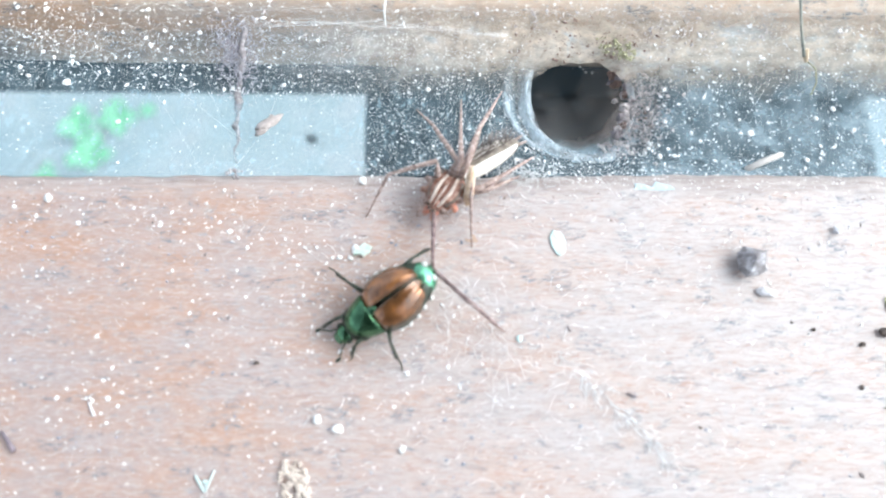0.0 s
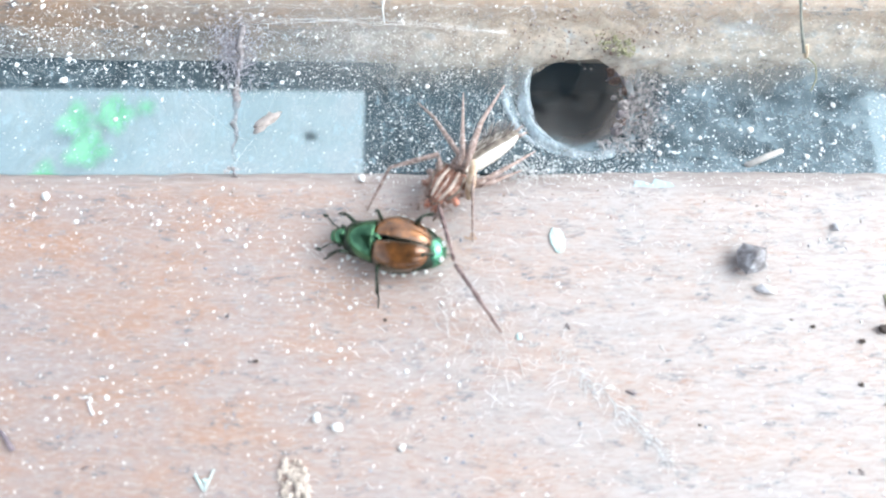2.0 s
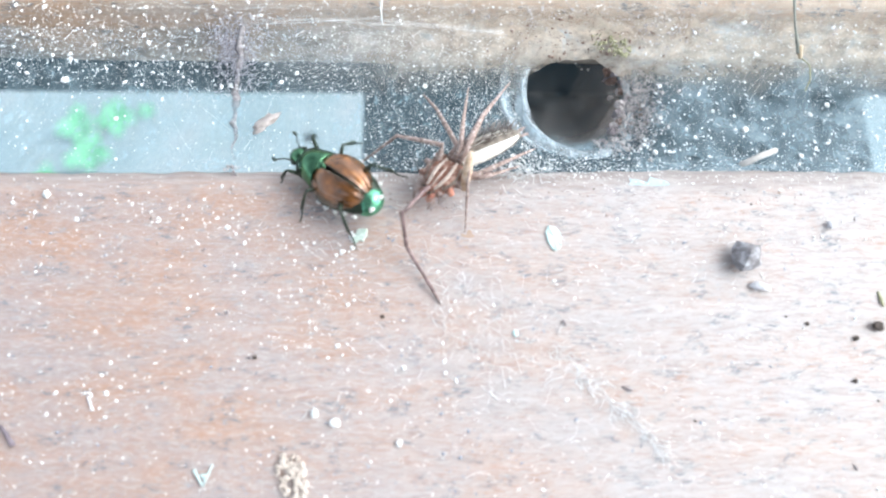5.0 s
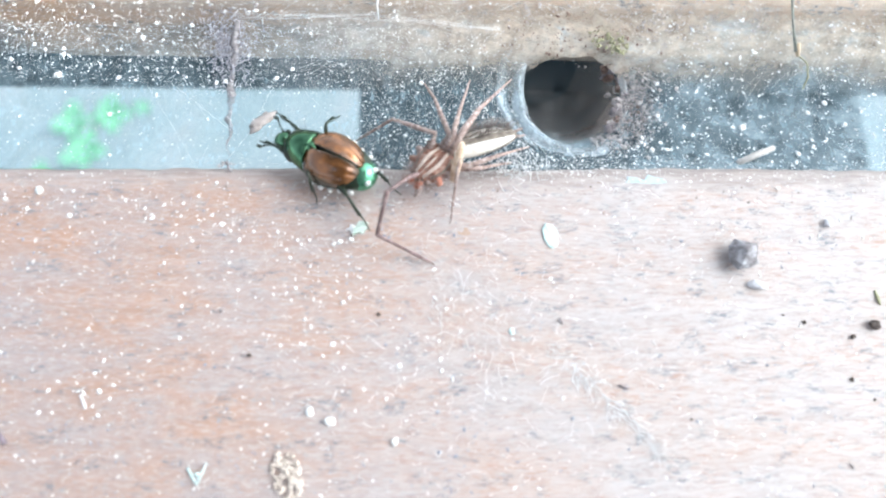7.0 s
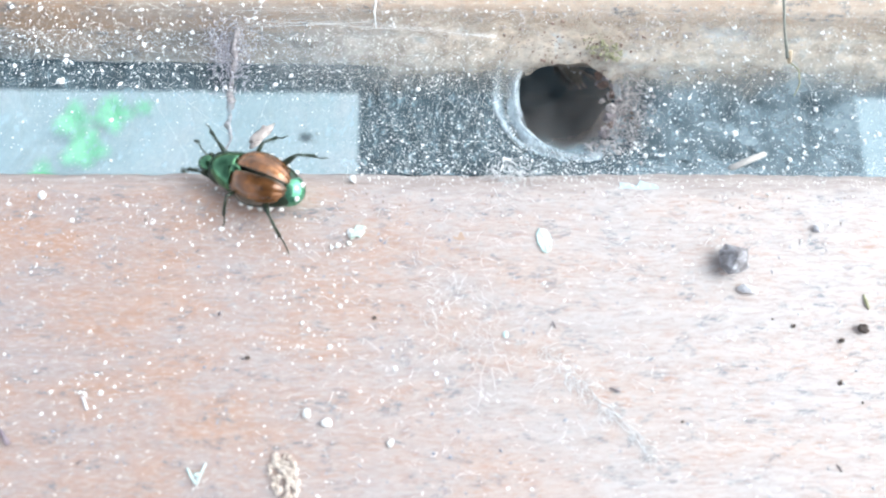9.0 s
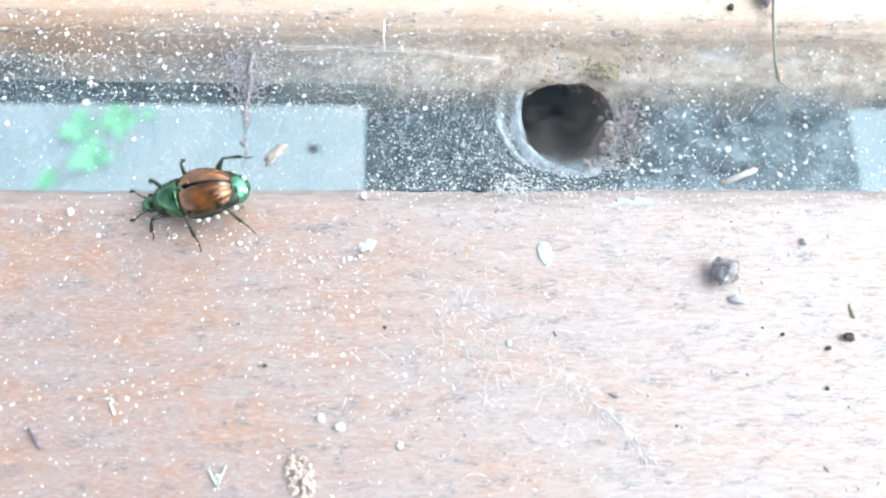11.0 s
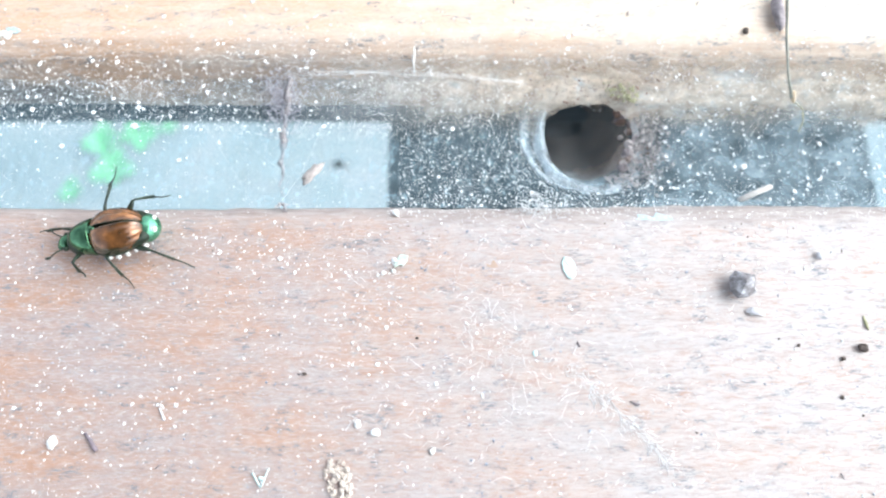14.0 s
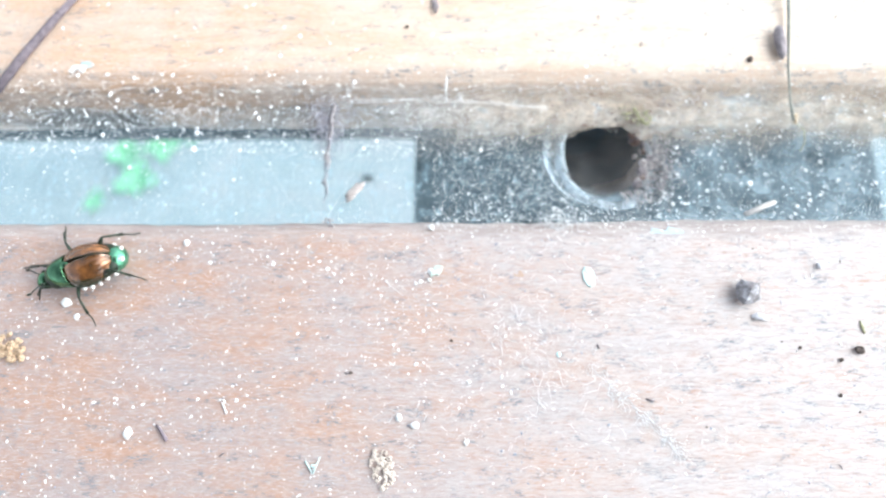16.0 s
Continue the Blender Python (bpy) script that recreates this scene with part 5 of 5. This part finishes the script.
# thigh turn and lift, knee bend; three legs of one side, then of the other
LEG_ROWS = [
    [(0, 18, -56, 110), (0.5, 13, -38, 84), (1, 52, -50, 111), (1.5, 31, -41, 90), (2, 16, -40, 97), (2.5, -9, -44, 96), (3, -9, -44, 69), (3.5, -3, -40, 67), (4, 39, -55, 104), (4.6, 38, -56, 110), (5.2, 39, -44, 107), (5.8, 35, -52, 103), (6.5, 39, -16, 71), (7, -7, -24, 57), (7.5, 4, -21, 85), (8, -2, -13, 43), (8.5, 32, -35, 90), (9, -4, -11, 43), (9.6, 30, -33, 85), (10.2, 48, -60, 123), (10.8, 32, -35, 90), (11.5, 63, -37, 135), (12, 14, -30, 101), (12.5, 110, -25, 96), (13, 58, -20, 86), (13.5, 108, -27, 103), (14, 73, -30, 109), (14.5, 23, -26, 90), (15, 57, -17, 79), (15.5, 36, -41, 101), (16, 3, -23, 77)],
    [(0, 69, -45, 92), (0.5, 76, -45, 92), (1, 87, -51, 103), (1.5, 94, -34, 76), (2, 99, -46, 94), (2.5, 77, -34, 74), (3, 87, -30, 76), (3.5, 38, -50, 91), (4, 73, -35, 76), (4.6, 87, -62, 115), (5.2, 85, -57, 112), (5.8, 91, -62, 115), (6.5, 124, -38, 87), (7, 122, -62, 125), (7.5, 91, -47, 97), (8, 83, -62, 115), (8.5, 137, -60, 117), (9, 82, -55, 107), (9.6, 99, -57, 111), (10.2, 76, -62, 112), (10.8, 96, -57, 111), (11.5, 79, -21, 75), (12, 73, 12, 68), (12.5, 101, -16, 66), (13, 133, -21, 71), (13.5, 109, -14, 62), (14, 118, -25, 79), (14.5, 111, -16, 66), (15, 77, -29, 88), (15.5, 155, -26, 93), (16, 93, -12, 60)],
    [(0, 196, -39, 109), (0.5, 202, -41, 99), (1, 146, -51, 97), (1.5, 204, -43, 102), (2, 201, -50, 100), (2.5, 203, -42, 101), (3, 197, -5, 73), (3.5, 90, -50, 138), (4, 143, -33, 109), (4.6, 141, -60, 108), (5.2, 142, -51, 104), (5.8, 139, -62, 112), (6.5, 182, -47, 113), (7, 151, -30, 79), (7.5, 164, -33, 81), (8, 175, -18, 52), (8.5, 136, -57, 115), (9, 134, -36, 78), (9.6, 134, -59, 117), (10.2, 146, -51, 97), (10.8, 136, -57, 115), (11.5, 158, -15, 53), (12, 191, 9, 74), (12.5, 167, 1, 20), (13, 149, -23, 69), (13.5, 173, -5, 32), (14, 154, -5, 36), (14.5, 157, -14, 52), (15, 166, 3, 20), (15.5, 179, 14, 20), (16, 163, -38, 93)],
    [(0, -9, -41, 81), (0.5, -9, -22, 55), (1, -12, -39, 88), (1.5, -19, -45, 98), (2, -27, -45, 106), (2.5, -67, -48, 108), (3, -17, -21, 51), (3.5, -18, -11, 40), (4, -22, -36, 100), (4.6, -38, -56, 110), (5.2, -36, -41, 101), (5.8, -41, -59, 115), (6.5, -19, -15, 40), (7, -17, -20, 50), (7.5, -19, -16, 44), (8, -22, -12, 38), (8.5, -46, -49, 116), (9, -36, -10, 31), (9.6, -49, -50, 119), (10.2, -31, -42, 91), (10.8, -46, -49, 116), (11.5, -15, -11, 34), (12, 18, -26, 50), (12.5, -20, -20, 54), (13, -19, -11, 33), (13.5, -14, -12, 31), (14, -11, -19, 34), (14.5, -17, -25, 32), (15, -9, -19, 30), (15.5, -39, -44, 107), (16, -18, -12, 29)],
    [(0, -69, -32, 71), (0.5, -43, -62, 118), (1, -61, -47, 94), (1.5, -52, -56, 108), (2, -57, -62, 133), (2.5, -66, -62, 124), (3, -30, -30, 67), (3.5, -35, -39, 95), (4, -85, -57, 112), (4.6, -87, -62, 115), (5.2, -89, -57, 112), (5.8, -83, -62, 115), (6.5, -70, -44, 118), (7, -79, -62, 113), (7.5, -89, -57, 112), (8, -42, -23, 72), (8.5, -74, -34, 96), (9, -108, -24, 75), (9.6, -75, -55, 109), (10.2, -97, -62, 114), (10.8, -78, -56, 110), (11.5, -93, -15, 41), (12, -75, -43, 35), (12.5, -83, -37, 81), (13, -69, -25, 60), (13.5, -89, -45, 96), (14, -115, -36, 21), (14.5, -74, -36, 80), (15, -48, -52, 91), (15.5, -85, -57, 112), (16, -75, -37, 63)],
    [(0, -172, -19, 72), (0.5, -167, -28, 75), (1, -166, -37, 88), (1.5, -160, -55, 123), (2, -132, -60, 119), (2.5, -147, -48, 93), (3, -164, -19, 104), (3.5, -161, -11, 72), (4, -158, -15, 75), (4.6, -141, -60, 108), (5.2, -140, -54, 108), (5.8, -143, -57, 104), (6.5, -173, -26, 74), (7, -190, -23, 67), (7.5, -170, -31, 78), (8, -123, -23, 76), (8.5, -175, -45, 97), (9, -136, -29, 83), (9.6, -146, -45, 93), (10.2, -135, -62, 118), (10.8, -145, -47, 97), (11.5, -131, -42, 93), (12, -121, -27, 55), (12.5, -114, -37, 79), (13, -126, -28, 66), (13.5, -125, -25, 60), (14, -147, -48, 93), (14.5, -128, -19, 34), (15, -113, -22, 51), (15.5, -86, -25, 66), (16, -160, -49, 93)],
]
SPIDER = [
    (0.0, 0.8, -2.1, 2.0, -124, 0), (1.5, 0.9, -1.9, 2.0, -124, 0), (3.0, 1.2, -1.3, 2.0, -127, 0), (4.2, 1.1, -1.1, 2.0, -128, 0),
    (6.3, 0.6, -0.4, 2.0, -132, 0), (7.0, 0.4, -0.1, 2.0, -134, 0), (7.8, 0.6, 0.0, 2.0, -134, 0), (8.0, 2.3, 0.6, 2.4, -132, 0),
    (8.1, 4.2, 1.6, 2.2, -130, 0), (8.2, 7.9, 4.4, 1.0, -137, 0), (8.3, 11.1, 6.2, -1.0, -167, 5), (8.4, 13.0, 9.4, -4.0, -212, 20),
    (8.5, 14.9, 11.0, -6.0, -244, 40), (8.6, 16.2, 12.2, -11, -247, 55), (8.7, 16.8, 13.0, -17, -247, 60), (8.8, 17.0, 18, -22, -247, 10, 60),
    (8.9, 17.4, 24, -20.5, -244, 0, 120), (9.0, 17.5, 28, -19.5, -243, 0, 175), (9.2, 17.6, 30.5, -21, -242, 0, 180), (16.0, 17.6, 30.5, -21, -242, 0, 180)]
# front leg: joint and turns, in the spider's space
THIGH = [(0, 1.5, -0.2, 0, -4, 32), (0.5, 1.5, -0.2, 0, -4, 38), (1, 1.5, -0.2, 0, -2, 41), (1.5, 1.5, -0.2, 0, -4, 48), (2, 1.5, -0.2, 0, -4, 49), (2.5, 1.5, -0.2, 0, -4, 38), (3, 1.5, -0.2, 0, 9, 30), (3.5, 1.5, -0.2, 0, -35, 22), (4, 1.5, -0.2, 0, -40, 15), (4.2, 1.5, -0.2, 0, -41, 14), (6.5, 1.5, -0.2, 0, -47, -5), (7, 1.5, -0.2, 0, -47, 4), (7.5, 1.5, -0.2, 0, -59, -9), (7.8, 1.5, -0.2, 0, -54, -3), (7.9, 1.5, -0.2, 0, -70, 48), (8, 1.5, -0.2, 0, -61, 117), (8.1, 1.5, -0.2, 0, -47, 92), (8.2, 1.5, -0.2, 0, -47, 99), (8.3, 1.5, -0.2, -0, -39, 97), (16.0, 1.5, -0.2, -0, -39, 97)]
SHIN = [(0, 7.2, 3.4, 0.5, -27, 77), (0.5, 6.8, 4, 0.5, -31, 71), (1, 7.7, 5.3, 0.4, -39, 74), (1.5, 6.6, 5.5, 0.5, -35, 65), (2, 6.2, 5.2, 0.5, -34, 62), (2.5, 6.9, 4.1, 0.5, -32, 72), (3, 7.1, 3.1, -1.1, -40, 53), (3.5, 6.8, 1.9, 4, 50, 37), (4, 6.5, 1.2, 4.4, 64, 59), (4.2, 6.6, 1, 4.5, 65, 59), (6.5, 6.1, -0.6, 5, 65, 18), (7, 6.2, 0.1, 5.1, 56, 23), (7.5, 5, -0.8, 6, 58, 8), (7.8, 5.6, -0.5, 5.6, 56, 10), (7.9, 3.1, 1.6, 6.5, 57, -10), (8, -0.1, 2.8, 6.1, 49, 42), (8.1, 1.3, 4.6, 5.1, 22, 22), (8.2, 0.7, 4.5, 5.1, 56, 12), (8.3, 0.8, 5.2, 4.4, -22, 49), (16.0, 0.8, 5.2, 4.4, -22, 49)]
FOOT = [(0, 8.2, 7.9, 2.8, 47, 92), (0.5, 8.3, 8.1, 3.2, 53, 88), (1, 8.8, 8.7, 3.3, 55, 96), (1.5, 8.3, 9.1, 3.3, 55, 86), (2, 8.2, 8.9, 3.4, 56, 81), (2.5, 8.2, 8, 3.1, 53, 91), (3, 8.9, 5.5, 1.4, 32, 96), (3.5, 8.7, 3.4, 1.2, 29, 61), (4, 7.8, 3.2, -0.6, 11, 57), (4.2, 7.8, 3, -0.6, 12, 58), (6.5, 8.4, 0.1, -0.1, 17, 105), (7, 9, 1.3, 0.5, 23, 111), (7.5, 8.1, -0.4, 0.9, 26, 101), (7.8, 7.9, -0.1, 2.1, 39, 98), (7.9, 5, 1.3, 3.7, 66, 92), (8, 1.4, 4.1, 3.8, 76, 48), (8.1, 3.5, 5.5, 4.1, 81, 28), (8.2, 3.1, 5, 1.5, 21, 13), (8.3, 3.9, 8.8, 6.3, 43, 29), (16.0, 3.9, 8.8, 6.3, 43, 29)]
HEAP = [(0.0, -6.9, -7.3, 0), (1.2, -6.9, -7.3, 0), (1.7, -6.4, -6.9, 20), (2.6, -6.4, -6.6, 25), (3.6, -7.0, -6.6, 30), (6.3, -6.6, -6.0, 20), (8.0, -6.4, -5.8, 18), (16.0, -6.4, -5.8, 18)]
WOOD_CHIP = [(0.0, -17.3, 7.1, 32), (4.2, -17.3, 7.0, 32), (7.5, -17.1, 6.6, 34), (8.5, -17.1, 6.2, 38), (9.0, -17.1, 5.7, 40), (16.0, -17.0, 5.7, 40)]


def motions():
    walk(beetle, [(t, pose(x * MM, y * MM, z * MM, roll, nod, a)) for t, x, y, a, z, roll, nod in BEETLE])
    for (thigh, shank, hip, l), rows in zip(beetle_legs, LEG_ROWS):
        walk(thigh, [(t, pose(hip[0] * MM, hip[1] * MM, hip[2] * MM, 0, up, turn)) for t, turn, up, bend in rows])
        walk(shank, [(t, pose(l * MM, 0, 0, 0, bend, 0)) for t, turn, up, bend in rows])
    walk(spider, [(r[0], pose(r[1] * MM, r[2] * MM, r[3] * MM, r[6] if len(r) > 6 else 0, r[5], r[4])) for r in SPIDER])
    for n, (ob, hip) in enumerate(spider_legs):
        side = 1 if hip.y > 0 else -1
        h = hip * MM
        rows = [(0.0, 0), (7.8, 0), (8.0, 6), (8.1, -10), (8.2, 12), (8.3, 25), (8.4, 45), (8.6, 60), (16.0, 60)]
        lift = dict(zip((8.2, 8.3, 8.4, 8.6, 8.75, 8.9, 16.0), (20, 35, 48, 50, 40, 20, 20)))
        if n in (2, 3, 4):
            rows = [(0.0, 0), (7.8, 0), (8.0, 4), (8.1, 8), (8.2, 22), (8.3, 45), (8.4, 80), (8.6, 110), (8.75, 105), (8.9, 100), (16.0, 100)]
        if n == 0:  # lifted clear as the beetle passes
            rows = [(0.0, 0), (2.05, 0), (2.45, side * -80), (4.2, side * -80), (6.4, side * -90), (7.8, side * -90)] + rows[2:]
        walk(ob, [(t, pose(h.x, h.y, h.z, side * lift.get(t, 0), 0, a if n in (2, 3, 4) else side * a * 0.3)) for t, a in rows])
    sway = ((0.0, 0, -25), (3.5, 0, -22), (4.2, 0, -23), (6.3, 0, -30), (7.8, 0, -30), (8.0, -8, -34), (8.1, -20, -36), (8.2, -48, -30), (8.3, -60, -20), (8.4, -45, -50), (8.5, -15, -34), (8.8, 0, 0), (16.0, 0, 0))
    walk(abdomen, [(t, pose(-1.6 * MM, 0, 0, 0, p, a)) for t, p, a in sway])
    for ob, rows in ((reach, THIGH), (shin, SHIN), (foot, FOOT)):
        walk(ob, [(t, pose(x * MM, y * MM, z * MM, 0, up, turn)) for t, x, y, z, up, turn in rows])
    walk(wood_chip, [(t, pose(x * MM, y * MM, -3.5 * MM, 0, 0, a)) for t, x, y, a in WOOD_CHIP])
    walk(heap, [(t, pose(x * MM, y * MM, 0, 0, 0, a)) for t, x, y, a in HEAP])


motions()
